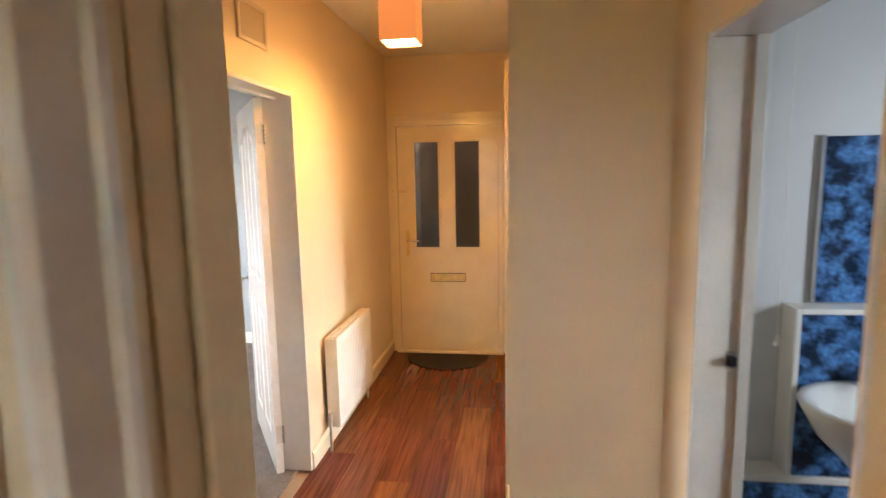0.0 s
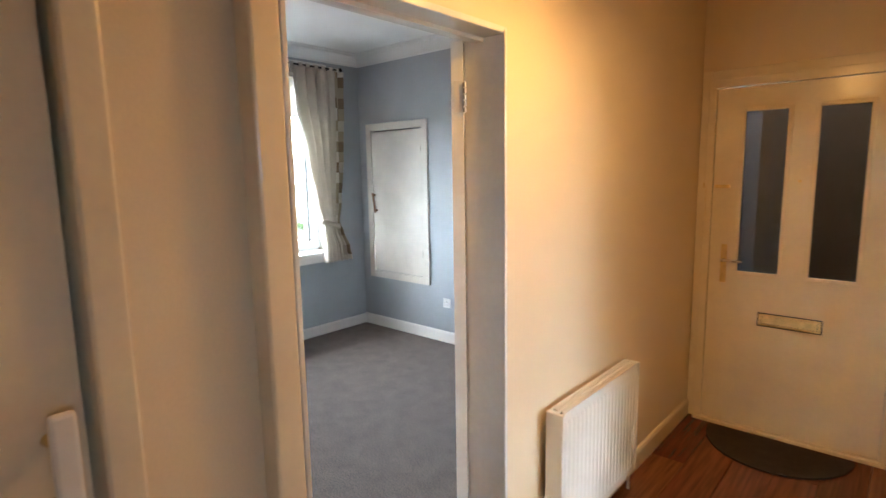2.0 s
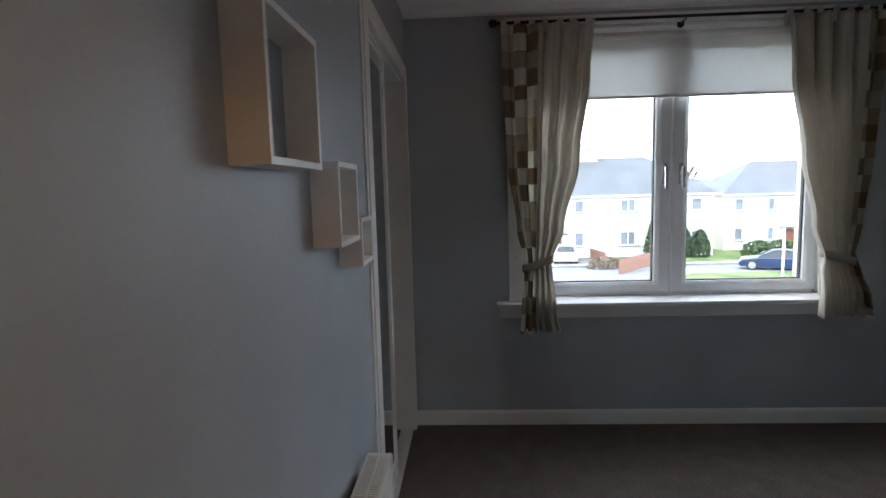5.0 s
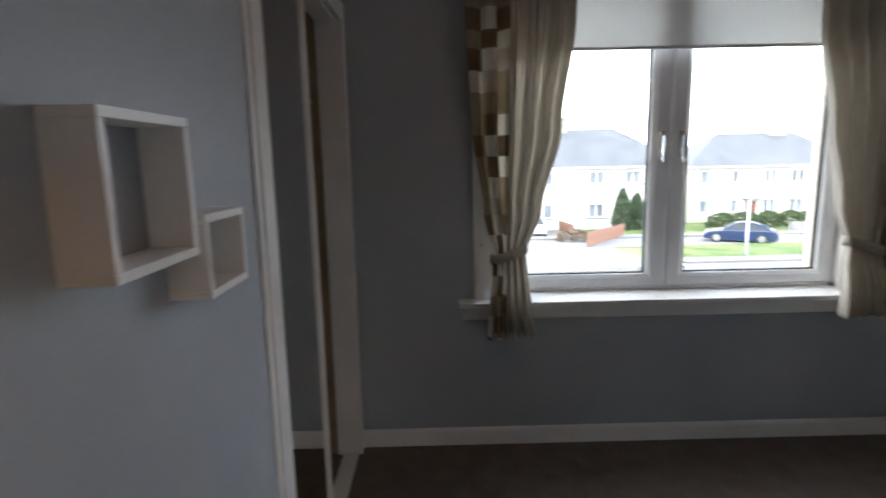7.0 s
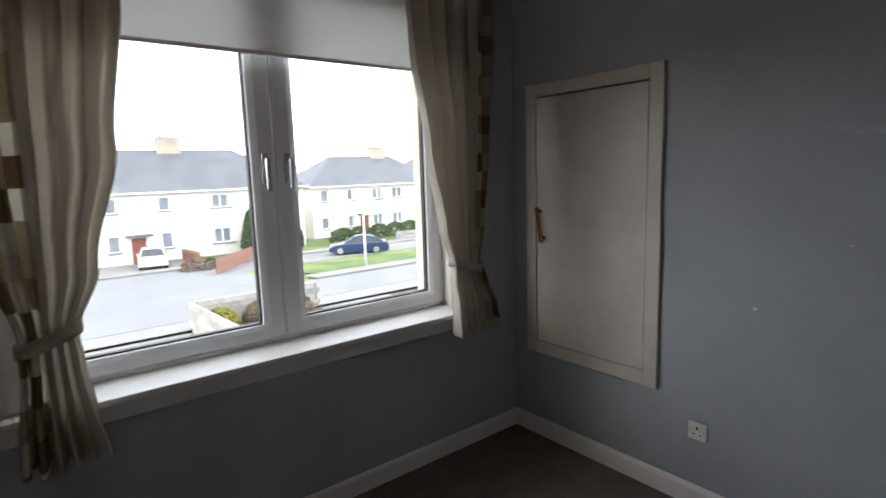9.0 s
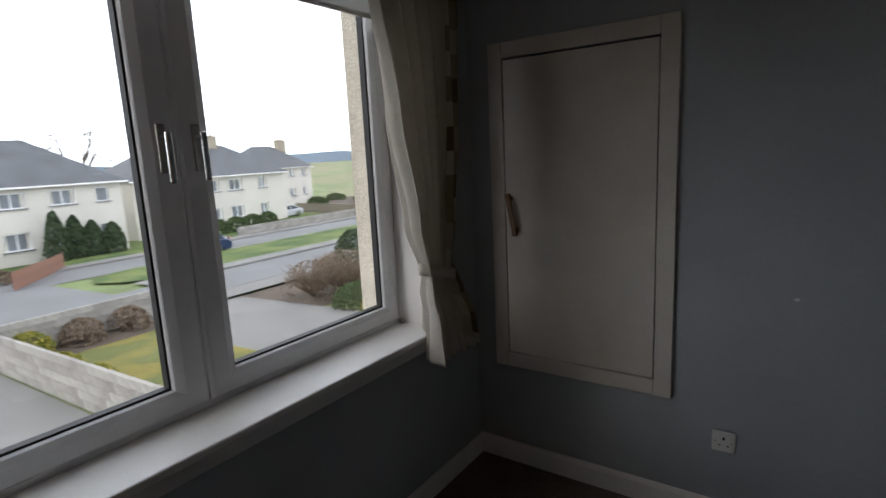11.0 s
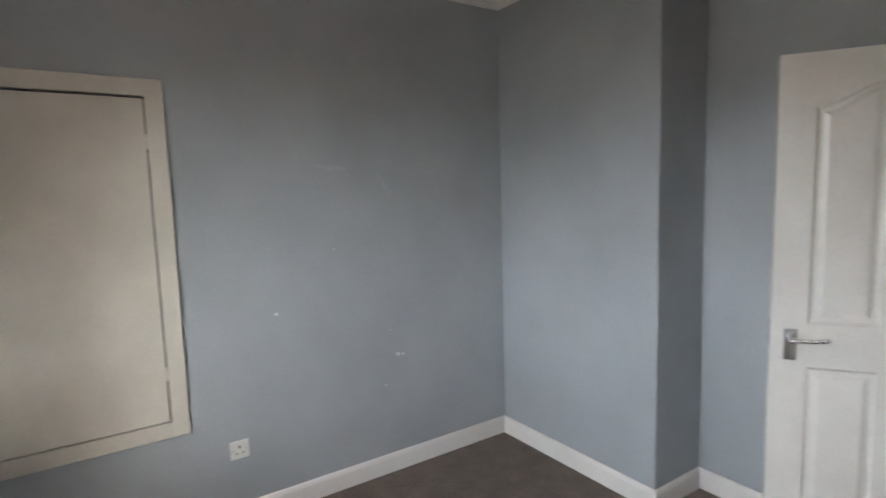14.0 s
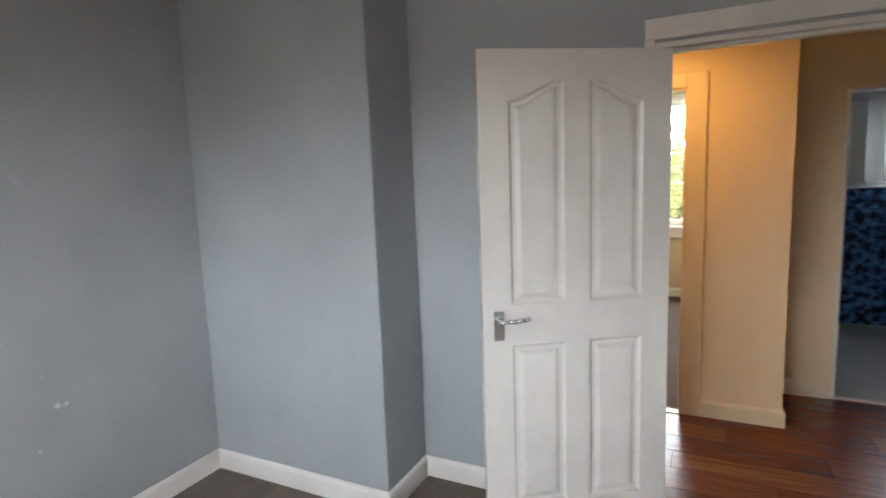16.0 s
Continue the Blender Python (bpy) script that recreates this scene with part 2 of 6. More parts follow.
def slab(axis, at, thick, u0, u1, z0, z1, holes=()):
    """A wall in the plane axis = at, going thick metres to the positive side, with rectangular openings (u0, u1, z0, z1) through it."""
    us = sorted({u0, u1, *[h[0] for h in holes], *[h[1] for h in holes]})
    zs = sorted({z0, z1, *[h[2] for h in holes], *[h[3] for h in holes]})
    us = [u for u in us if u0 <= u <= u1]
    zs = [z for z in zs if z0 <= z <= z1]
    bm = bmesh.new()
    seen = {}

    def vert(u, w, z):
        k = (round(u, 4), w, round(z, 4))
        if k not in seen:
            d = at + thick * w
            seen[k] = bm.verts.new((d, u, z) if axis == 'x' else (u, d, z))
        return seen[k]

    def solid(i, j):
        if i < 0 or j < 0 or i >= len(us) - 1 or j >= len(zs) - 1:
            return False
        cu, cz = (us[i] + us[i + 1]) / 2, (zs[j] + zs[j + 1]) / 2
        return not any(h[0] < cu < h[1] and h[2] < cz < h[3] for h in holes)
    for i in range(len(us) - 1):
        for j in range(len(zs) - 1):
            if not solid(i, j):
                continue
            a, b, c, d = us[i], us[i + 1], zs[j], zs[j + 1]
            for w in (0, 1):
                bm.faces.new([vert(a, w, c), vert(b, w, c), vert(b, w, d), vert(a, w, d)])
            for di, dj, e in ((-1, 0, ((a, c), (a, d))), (1, 0, ((b, c), (b, d))), (0, -1, ((a, c), (b, c))), (0, 1, ((a, d), (b, d)))):
                if not solid(i + di, j + dj):
                    (p, q), (r, s) = e
                    bm.faces.new([vert(p, 0, q), vert(r, 0, s), vert(r, 1, s), vert(p, 1, q)])
    return bm


def structure(name, bm, material, label, category, smooth=False):
    return tagged(obj(name, bm, material, smooth), label, category, kind="structure")


SKIRT = [(0, 0), (0.016, 0), (0.016, 0.085), (0.011, 0.098), (0.004, 0.104), (0, 0.104)]

# ---- structure: bedroom, hall, bathroom, living room, kitchen end ----
XW, XE, YS, YN = -3.28, -0.155, 2.60, 5.675     # bedroom faces
HC, RC = 2.60, 2.70                             # hall and bedroom ceilings
DS, DN, DH = 2.62, 3.495, 1.99                 # bedroom door opening
WY0, WY1, WZ0, WZ1 = 3.34, 5.22, 0.82, 2.50     # window opening

structure("wall_west", slab('x', XW - 0.18, 0.18, YS - 0.9, YN + 0.3, 0, 2.85, [(WY0, WY1, WZ0, WZ1)]), BLUE,
          "blue-grey painted window wall of the bedroom", "wall")
structure("wall_north", slab('y', YN, 0.12, XW, XE - 0.0, 0, 2.85, [(-3.10, -2.41, 0.575, 1.965)]), BLUE,
          "blue-grey painted bedroom wall with small scuffs", "wall")
structure("wall_south", slab('y', YS - 0.1, 0.1, XW, XE, 0, 2.85, [(-3.2, -1.86, 0, 2.22)]), BLUE,
          "blue-grey painted wall with the wardrobe opening", "wall")
structure("wall_door", slab('x', XE, 0.075, YS - 0.1, YN + 0.12, 0, 2.85, [(DS - 0.02, DN + 0.02, 0, DH + 0.02)]), BLUE,
          "blue-grey painted wall with the bedroom doorway", "wall")
structure("wall_chimney", bx(-0.52, XE, 4.585, YN, 0, 2.85, bev=0.006), BLUE,
          "blue-grey boxed-out corner of the bedroom wall", "wall")
structure("floor_bedroom", bx(XW - 0.1, -0.078, YS - 0.8, YN + 0.1, -0.2, 0.0), CARPET,
          "worn brown-grey carpet on the bedroom floor", "floor")
structure("ceiling_bedroom", bx(XW - 0.1, XE, YS - 0.8, YN + 0.1, RC, RC + 0.15), CEIL, "white painted bedroom ceiling", "ceiling")

structure("wall_hall_west", slab('x', -0.08, 0.08, -3.6, 5.75, 0, 2.85,
          [(DS - 0.02, DN + 0.02, 0, DH + 0.02), (1.50, 2.30, 0.0, 2.04)]), CREAM, "cream painted hall wall beside the bedroom door", "wall")
structure("wall_front", slab('y', 5.55, 0.25, 0.0, 1.085, 0, 2.85, [(0.055, 1.005, 0, 2.06)]), CREAM,
          "cream painted end wall round the front door", "wall")
structure("wall_hall_east", slab('x', 1.085, 0.1, 2.88, 5.8, 0, 2.85, [(3.42, 4.20, 0, 2.0)]), CREAM,
          "cream painted hall wall with the living room doorway", "wall")
structure("wall_nook", slab('y', 2.88, 0.1, 1.185, 1.76, 0, 2.85), CREAM, "cream painted wall that narrows the hall", "wall")
structure("wall_bathroom", slab('x', 1.66, 0.14, -3.6, 2.88, 0, 2.85, [(1.76, 2.545, 0, 1.975)]), CREAM,
          "cream painted hall wall with the bathroom doorway", "wall")
# its opening is sized for the daylight wanted in the hall
structure("wall_kitchen", slab('y', -3.6, 0.1, 0.0, 1.66, 0, 2.85, [(0.9, 1.56, 1.1, 2.0)]), CREAM, "cream painted wall behind the start of the walk", "wall")
structure("wall_pier", bx(0.0, 0.15, 2.548, 2.608, 0, HC, bev=0.006), GLOSSC, "cream gloss painted door post beside the bedroom doorway", "wall")
structure("wall_hall_boxed", bx(0.0, 0.10, 2.335, 2.548, 0, HC), CREAM, "cream painted boxed-out strip of hall wall", "wall")
structure("wall_stair_back", bx(-0.6, 1.8, 7.2, 7.3, -0.2, 2.85), MDF, "brown stairwell wall behind the front door", "wall")
structure("wall_stair_west", bx(-0.1, 0.0, 5.8, 7.2, -0.2, 2.85), OUTGREY, "grey stairwell side wall", "wall")
structure("wall_stair_east", bx(1.07, 1.17, 5.8, 7.2, -0.2, 2.85), MDF, "brown stairwell side wall", "wall")
structure("floor_stair", bx(0.0, 1.07, 5.56, 7.2, -0.2, -0.02), GREYFLOOR, "grey landing floor outside the front door", "floor")
# unseen; stops short of the back wall so sky light reaches the stairwell
structure("ceiling_stair_part", bx(-0.1, 1.17, 5.8, 6.7, 2.85, 2.95), CEIL, "unseen part ceiling added over the stairwell, open to the sky behind", "ceiling")
structure("wall_closet_back", slab('y', YS - 0.75, 0.05, XW, -1.5, 0, 2.7), MDF, "brown board at the back of the wardrobe", "wall")
structure("wall_closet_west", bx(XW, -3.205, YS - 0.7, YS - 0.1, 0, 2.7), MDF, "brown board at the window side of the wardrobe", "wall")
structure("wall_closet_side", slab('x', -1.7, 0.05, YS - 0.7, YS - 0.1, 0, 2.7), MDF, "brown board at the side of the wardrobe", "wall")
structure("ceiling_hall", bx(-0.08, 1.76, -3.6, 5.8, HC, HC + 0.2), CEIL, "white painted hall ceiling", "ceiling")
structure("subfloor_hall", bx(-0.078, 1.70, -3.6, 5.56, -0.2, -0.012), MDF, "dark board under the laminate floor", "floor")

structure("wall_bathroom_north", slab('y', 2.98, 0.1, 1.76, 3.9, 0, 2.85), OUTGREY, "pale grey painted bathroom wall", "wall")
structure("wall_bathroom_east", slab('x', 3.75, 0.1, 0.6, 2.98, 0, 2.85, [(1.1, 1.9, 1.3, 2.1)]), OUTGREY, "pale grey bathroom wall with a small window", "wall")
structure("wall_bathroom_south", slab('y', 0.6, 0.1, 1.76, 3.75, 0, 2.85), OUTGREY, "pale grey bathroom wall", "wall")
structure("floor_bathroom", bx(1.70, 3.9, 0.6, 2.98, -0.2, 0.0), GREYFLOOR, "grey vinyl bathroom floor", "floor")
structure("ceiling_bathroom", bx(1.76, 3.9, 0.6, 2.98, 2.55, 2.7), CEIL, "white bathroom ceiling", "ceiling")

structure("wall_living_east", slab('x', 4.5, 0.2, 3.28, 6.6, 0, 2.85, [(3.45, 4.95, 0.86, 2.42)]), CREAM, "cream living room wall with a window", "wall")
structure("wall_living_north", slab('y', 6.5, 0.1, 1.17, 4.5, 0, 2.85), CREAM, "cream living room wall", "wall")
structure("wall_living_south", slab('y', 3.28, 0.08, 1.76, 4.5, 0, 2.85), CREAM, "cream living room wall", "wall")
structure("wall_living_west", slab('x', 1.085, 0.1, 5.8, 6.6, 0, 2.85), CREAM, "cream living room wall", "wall")
structure("floor_living", bx(1.12, 4.6, 2.98, 6.6, -0.2, 0.0), CARPET, "brown-grey carpet of the living room", "floor")
structure("ceiling_living", bx(1.17, 4.6, 2.98, 6.6, 2.6, 2.75), CEIL, "white living room ceiling", "ceiling")


def skirting(name, pts, material, label, prof=SKIRT):
    structure(name, sweep(bmesh.new(), pts, prof), material, label, "baseboard")


# the hall is narrower where the walk begins: a side door with a moulded architrave, then a plain pier
NX, NY = 0.70, 1.585
structure("wall_hall_narrow", slab('x', NX - 0.09, 0.09, -3.5, NY, 0, HC, [(0.42, 1.24, 0, 2.02)]), GLOSSC,
          "cream gloss painted hall wall with a side door", "wall")
structure("wall_hall_return", slab('y', NY - 0.09, 0.088, 0.0, NX - 0.09, 0, HC), GLOSSC, "cream gloss painted return of the hall wall", "wall")
structure("trim_hall_strip", bx(NX, NX + 0.007, 1.405, 1.458, 0, HC, bev=0.003), GLOSSC, "cream gloss painted cover strip on the hall wall", "trim")
structure("trim_hall_corner", bx(NX, NX + 0.016, 1.478, NY + 0.004, 0, HC, bev=0.006), GLOSSC, "cream gloss painted corner board of the hall wall", "trim")
structure("wall_side_room", bx(0.02, 0.06, 0.3, NY - 0.09, 0, HC), OUTGREY, "plain wall behind the side door", "wall")
MOULD = [(0.0, 0.0), (0.0, 0.012), (0.010, 0.024), (0.020, 0.024), (0.028, 0.014), (0.088, 0.014), (0.094, 0.024), (0.110, 0.026), (0.118, 0.016), (0.120, 0.0)]
am = bmesh.new()
path = [(1.24, 0.0, 0.0), (1.24, 0.0, 2.02), (0.42, 0.0, 2.02), (0.42, 0.0, 0.0)]
outs = [(1, 0), (1, 1), (-1, 1), (-1, 0)]
ringa = [[am.verts.new((NX + d, p[0] + o[0] * u, p[2] + o[1] * u)) for u, d in MOULD] for p, o in zip(path, outs)]
for r0, r1 in zip(ringa, ringa[1:]):
    for i in range(len(MOULD)):
        j = (i + 1) % len(MOULD)
        am.faces.new((r0[i], r0[j], r1[j], r1[i]))
am.faces.new(ringa[0])
am.faces.new(ringa[-1])
structure("trim_hall_door", am, GLOSS, "white gloss painted moulded architrave of the side door", "trim")
door5 = thing("door_5", "grey-white painted side door in the hall, shut", "door", kind="structure")
part("leaf", bx(NX - 0.06, NX - 0.02, 0.424, 1.236, 0.006, 2.016, bev=0.003), SATIN, door5)
part("handle_plate", bx(NX - 0.02, NX - 0.013, 1.165, 1.205, 0.98, 1.15, bev=0.002), DARKM, door5, "dark metal handle plate")
part("lever", cyl(cy((NX - 0.013, 1.185, 1.09), (NX + 0.03, 1.185, 1.09), 0.009, seg=12), (NX + 0.028, 1.19, 1.09), (NX + 0.026, 1.07, 1.088), 0.009, 0.007, seg=12), DARKM, door5, "dark metal lever")

SKIRTW = [(a, b * 0.93) for a, b in SKIRT]
skirting("baseboard_north", [(XW, YN, 0), (-0.52, YN, 0), (-0.52, 4.585, 0), (XE, 4.585, 0), (XE, DN + 0.10, 0)], SATIN, "white painted skirting board round the boxed corner")
skirting("baseboard_west", [(XW, YS, 0), (XW, YN, 0)], SATIN, "white painted skirting board under the window", SKIRTW)
skirting("baseboard_south", [(XE, YS, 0), (-1.825, YS, 0)], SATIN, "white painted skirting board under the shelves")
skirting("baseboard_hall", [(0, 5.55, 0), (0, DN + 0.02, 0)][::-1], GLOSSC, "cream painted skirting board in the hall")
skirting("baseboard_hall_east", [(1.085, 3.31, 0), (1.085, 2.88, 0), (1.66, 2.88, 0), (1.66, 2.56, 0)], GLOSSC, "cream painted skirting board round the hall corner")
skirting("baseboard_hall_end", [(1.085, 5.55, 0), (1.085, 4.31, 0)], GLOSSC, "cream painted skirting board by the front door")
skirting("baseboard_living", [(4.5, 6.5, 0), (4.5, 3.36, 0), (1.17, 3.36, 0)], SATIN, "white painted skirting board in the living room")

COVE = [(0, -0.105), (0.006, -0.108), (0.010, -0.094), (0.022, -0.088), (0.034, -0.070), (0.060, -0.042), (0.088, -0.026), (0.094, -0.012), (0.108, -0.006), (0.108, 0), (0, 0)]
structure("cornice", sweep(bmesh.new(), [(XW, YS, RC), (XW, YN, RC), (-0.52, YN, RC), (-0.52, 4.585, RC), (XE, 4.585, RC), (XE, YS, RC)], COVE, closed=True),
          CEIL, "white moulded plaster cornice round the bedroom ceiling", "cornice")

# ---- bedroom doorway and door ----
def casing(name, label, bms, material):
    t = thing(name, label, "door frame", kind="structure")
    for n, bm in bms:
        part(n, bm, material, t)
    return t


casing("door_frame_bedroom", "white gloss painted timber frame of the bedroom doorway", [
    ("jamb", bx(-0.157, 0.004, DN, DN + 0.02, 0, DH, bev=0.003)),
    ("jamb", bx(-0.04, 0.15, DS - 0.012, DS, 0, DH, bev=0.003)),
    ("head", bx(-0.157, 0.004, DS - 0.02, DN + 0.02, DH, DH + 0.02, bev=0.003)),
    ("door_stop", bx(-0.11, -0.075, DS, DN, DH - 0.014, DH, bev=0.002)),
    ("architrave", bx(-0.174, -0.156, DN + 0.004, DN + 0.042, 0, DH + 0.03, bev=0.004)),
    ("architrave", bx(-0.174, -0.156, YS, DN + 0.042, DH + 0.03, DH + 0.108, bev=0.004)),
    ("bead", bx(-0.0, 0.010, DN - 0.002, DN + 0.012, 0, DH + 0.012, bev=0.004)),
], GLOSS)


def loop(bm, pts, v):
    vs = [bm.verts.new((p[0], v, p[1])) for p in pts]
    return vs, [bm.edges.new((vs[i], vs[(i + 1) % len(vs)])) for i in range(len(vs))]


def shrink(pts, d):
    cx = (min(p[0] for p in pts) + max(p[0] for p in pts)) / 2
    cz = (min(p[1] for p in pts) + max(p[1] for p in pts)) / 2
    w = (max(p[0] for p in pts) - min(p[0] for p in pts)) / 2
    h = (max(p[1] for p in pts) - min(p[1] for p in pts)) / 2
    return [(cx + (p[0] - cx) * (w - d) / w, cz + (p[1] - cz) * (h - d) / h) for p in pts]


def arched(u0, u1, z0, z_low, z_high, rise_right):
    """Panel outline whose top sweeps up to one side."""
    pts = [(u0, z0), (u1, z0)]
    top = []
    for i in range(13):
        k = i / 12
        s = k * k * (3 - 2 * k)
        top.append((u0 + (u1 - u0) * k, (z_low + (z_high - z_low) * s) if rise_right else (z_high - (z_high - z_low) * s)))
    return pts + top[::-1]


def panelled_leaf(t, w, h, thick, outlines, material):
    """A moulded door leaf, hinge at u = 0, with a body and one panel part for each outline and face."""
    bm = bmesh.new()
    for v in (-thick / 2, thick / 2):
        edges = loop(bm, [(0, 0), (w, 0), (w, h), (0, h)], v)[1]
        for o in outlines:
            edges += loop(bm, o, v)[1]
        bmesh.ops.triangle_fill(bm, use_beauty=True, use_dissolve=False, edges=edges)
    bm.verts.ensure_lookup_table()
    for (a, b), (c, d) in (((0, 0), (w, 0)), ((w, 0), (w, h)), ((w, h), (0, h)), ((0, h), (0, 0))):
        q = [bm.verts.new(p) for p in ((a, -thick / 2, b), (c, -thick / 2, d), (c, thick / 2, d), (a, thick / 2, b))]
        bm.faces.new(q)
    bmesh.ops.remove_doubles(bm, verts=bm.verts, dist=0.0002)
    body = part("leaf", bm, material, t)
    for o in outlines:
        for s in (-1, 1):
            pm = bmesh.new()
            rings = []
            for inset, depth in ((0, 0), (0.004, 0.004), (0.012, 0.009), (0.024, 0.009), (0.040, 0.003), (0.046, 0.002)):
                rings.append([pm.verts.new((p[0], s * (thick / 2 - depth), p[1])) for p in shrink(o, inset)])
            for r0, r1 in zip(rings, rings[1:]):
                for i in range(len(r0)):
                    j = (i + 1) % len(r0)
                    pm.faces.new((r0[i], r0[j], r1[j], r1[i]))
            pm.faces.new(rings[-1])
            part("panel", pm, material, t)
    return body


def lever_handle(t, u, z, thick, direction):
    """Chrome plate and lever on both faces; direction is the side to which the lever points."""
    for s in (-1, 1):
        f = s * thick / 2
        plate = part("handle_plate", bx(u - 0.02, u + 0.02, min(f, f + s * 0.007), max(f, f + s * 0.007), z - 0.055, z + 0.06, bev=0.002), CHROME, t, "polished chrome handle plate")
        bm = cy((u, f, z + 0.025), (u, f + s * 0.05, z + 0.025), 0.009, seg=14)
        px = [(u + direction * a, f + s * (0.05 - 0.06 * a), z + 0.025 + b) for a, b in ((-0.006, 0), (0.03, 0.003), (0.06, 0.001), (0.09, 0.004), (0.112, 0.008))]
        for a, b in zip(px, px[1:]):
            cyl(bm, a, b, 0.0085, 0.0075, seg=10)
        part("lever", bm, CHROME, plate, "chrome lever", smooth=True)


def hinge(t, z, m=STEEL):
    bm = bmesh.new()
    for i in range(5):
        cyl(bm, (-0.004, -0.024, z - 0.05 + i * 0.02), (-0.004, -0.024, z - 0.034 + i * 0.02), 0.006, seg=10)
    hp = part("hinge", bm, m, t, "paint-smeared steel hinge")
    part("hinge_flap", bx(-0.002, -0.0005, -0.018, 0.012, z - 0.05, z + 0.05), OLDWHITE, hp)


LW, LT = 0.762, 0.04
leaf = thing("bedroom_door", "white moulded four-panel door standing open into the bedroom", "door",
             pose(-0.148, DN - 0.048, 0.008, 0, 0, 124.0))
ups = [arched(0.115, 0.330, 1.02, 1.79, 1.865, True), arched(0.432, 0.647, 1.02, 1.79, 1.865, False)]
lows = [[(0.115, 0.19), (0.330, 0.19), (0.330, 0.86), (0.115, 0.86)], [(0.432, 0.19), (0.647, 0.19), (0.647, 0.86), (0.432, 0.86)]]
panelled_leaf(leaf, LW, 1.975, LT, ups + lows, GLOSS)
lever_handle(leaf, 0.70, 0.94, LT, -1)
hinge(leaf, 1.80)
hinge(leaf, 0.22)
part("latch", bx(LW - 0.001, LW + 0.0015, -0.012, 0.012, 0.93, 1.03), CHROME, leaf)

# ---- window ----
win = thing("window_1", "white plastic double casement window with a deep painted sill", "window", kind="structure")
FX0, FX1 = -3.47, -3.40
frame_bm = bmesh.new()
for a in ((WY0, WY0 + 0.035, WZ0, WZ1), (WY1 - 0.035, WY1, WZ0, WZ1), (WY0 + 0.035, WY1 - 0.035, WZ0, WZ0 + 0.03), (WY0 + 0.035, WY1 - 0.035, WZ1 - 0.05, WZ1)):
    box(frame_bm, FX0, FX1 - 0.008, *a, bev=0.004)
part("window_frame", frame_bm, UPVC, win)
MID = 4.283


def casement(y0, y1, z0, z1, handle_y, meet):
    """One sash; meet is 1 when its wide meeting stile is at y1, -1 at y0."""
    w = 0.072
    k0, k1 = (1.4, 1.0) if meet < 0 else (1.0, 1.4)
    bm = bmesh.new()
    prof = [(0.0, 0.0), (0.0, 0.052), (0.007, 0.058), (w - 0.022, 0.058), (w - 0.003, 0.046), (w, 0.040), (w, 0.0)]
    path = [(y0, z0), (y1, z0), (y1, z1), (y0, z1)]
    inx = [(1, 1), (-1, 1), (-1, -1), (1, -1)]
    rings = []
    for (y, z), (sy, sz) in zip(path, inx):
        rings.append([bm.verts.new((FX1 - 0.056 + d, y + sy * u * (k0 if sy > 0 else k1), z + sz * u)) for u, d in prof])
    for i in range(4):
        r0, r1 = rings[i], rings[(i + 1) % 4]
        for j in range(len(prof)):
            k = (j + 1) % len(prof)
            bm.faces.new((r0[j], r1[j], r1[k], r0[k]))
    sash = part("casement", bm, UPVC, win)
    g = bmesh.new()
    p0, p1 = y0 + w * k0, y1 - w * k1
    for a in ((p0 - 0.001, p1 + 0.001, z0 + w - 0.001, z0 + w + 0.007), (p0 - 0.001, p1 + 0.001, z1 - w - 0.007, z1 - w + 0.001),
              (p0 - 0.001, p0 + 0.007, z0 + w + 0.007, z1 - w - 0.007), (p1 - 0.007, p1 + 0.001, z0 + w + 0.007, z1 - w - 0.007)):
        box(g, FX1 - 0.054, FX1 - 0.026, *a)
    part("glazing_seal", g, BLACK, sash, "black rubber glazing seal")
    pane = part("pane", bx(FX1 - 0.044, FX1 - 0.038, p0, p1, z0 + w, z1 - w), PANE, sash, "clear glass pane")
    pane.visible_shadow = False
    hb = bx(FX1 + 0.001, FX1 + 0.012, handle_y - 0.013, handle_y + 0.013, 1.545, 1.68, bev=0.004)
    hp = part("handle_base", hb, STEEL, sash)
    hm = cy((FX1 + 0.012, handle_y, 1.645), (FX1 + 0.045, handle_y, 1.645), 0.009, seg=12)
    box(hm, FX1 + 0.036, FX1 + 0.050, handle_y - 0.010, handle_y + 0.010, 1.515, 1.658, bev=0.005)
    part("handle", hm, CHROME, hp, "metal window handle")


casement(WY0 + 0.022, MID - 0.003, WZ0 + 0.022, WZ1 - 0.035, MID - 0.05, 1)
casement(MID + 0.003, WY1 - 0.022, WZ0 + 0.022, WZ1 - 0.035, MID + 0.055, -1)
lin = bmesh.new()
box(lin, FX1 - 0.01, XW + 0.004, WY0 - 0.012, WY0 + 0.004, WZ0, WZ1, bev=0.002)
box(lin, FX1 - 0.01, XW + 0.004, WY1 - 0.004, WY1 + 0.012, WZ0, WZ1, bev=0.002)
box(lin, FX1 - 0.01, XW + 0.004, WY0 - 0.012, WY1 + 0.012, WZ1 - 0.006, WZ1 + 0.010, bev=0.002)
part("window_lining", lin, SATIN, win)
part("window_sill", bx(FX1 - 0.012, -3.185, WY0 - 0.195, WY1 + 0.12, WZ0 - 0.022, WZ0 + 0.004, bev=0.006), SATIN, win, "white gloss painted sill board")
part("apron", bx(XW, XW + 0.025, WY0 - 0.175, WY1 + 0.10, WZ0 - 0.105, WZ0 - 0.022, bev=0.004), SATIN, win)
part("architrave", bx(XW, XW + 0.02, WY0 - 0.115, WY0 - 0.014, WZ0 + 0.004, WZ1 + 0.07, bev=0.004), SATIN, win)
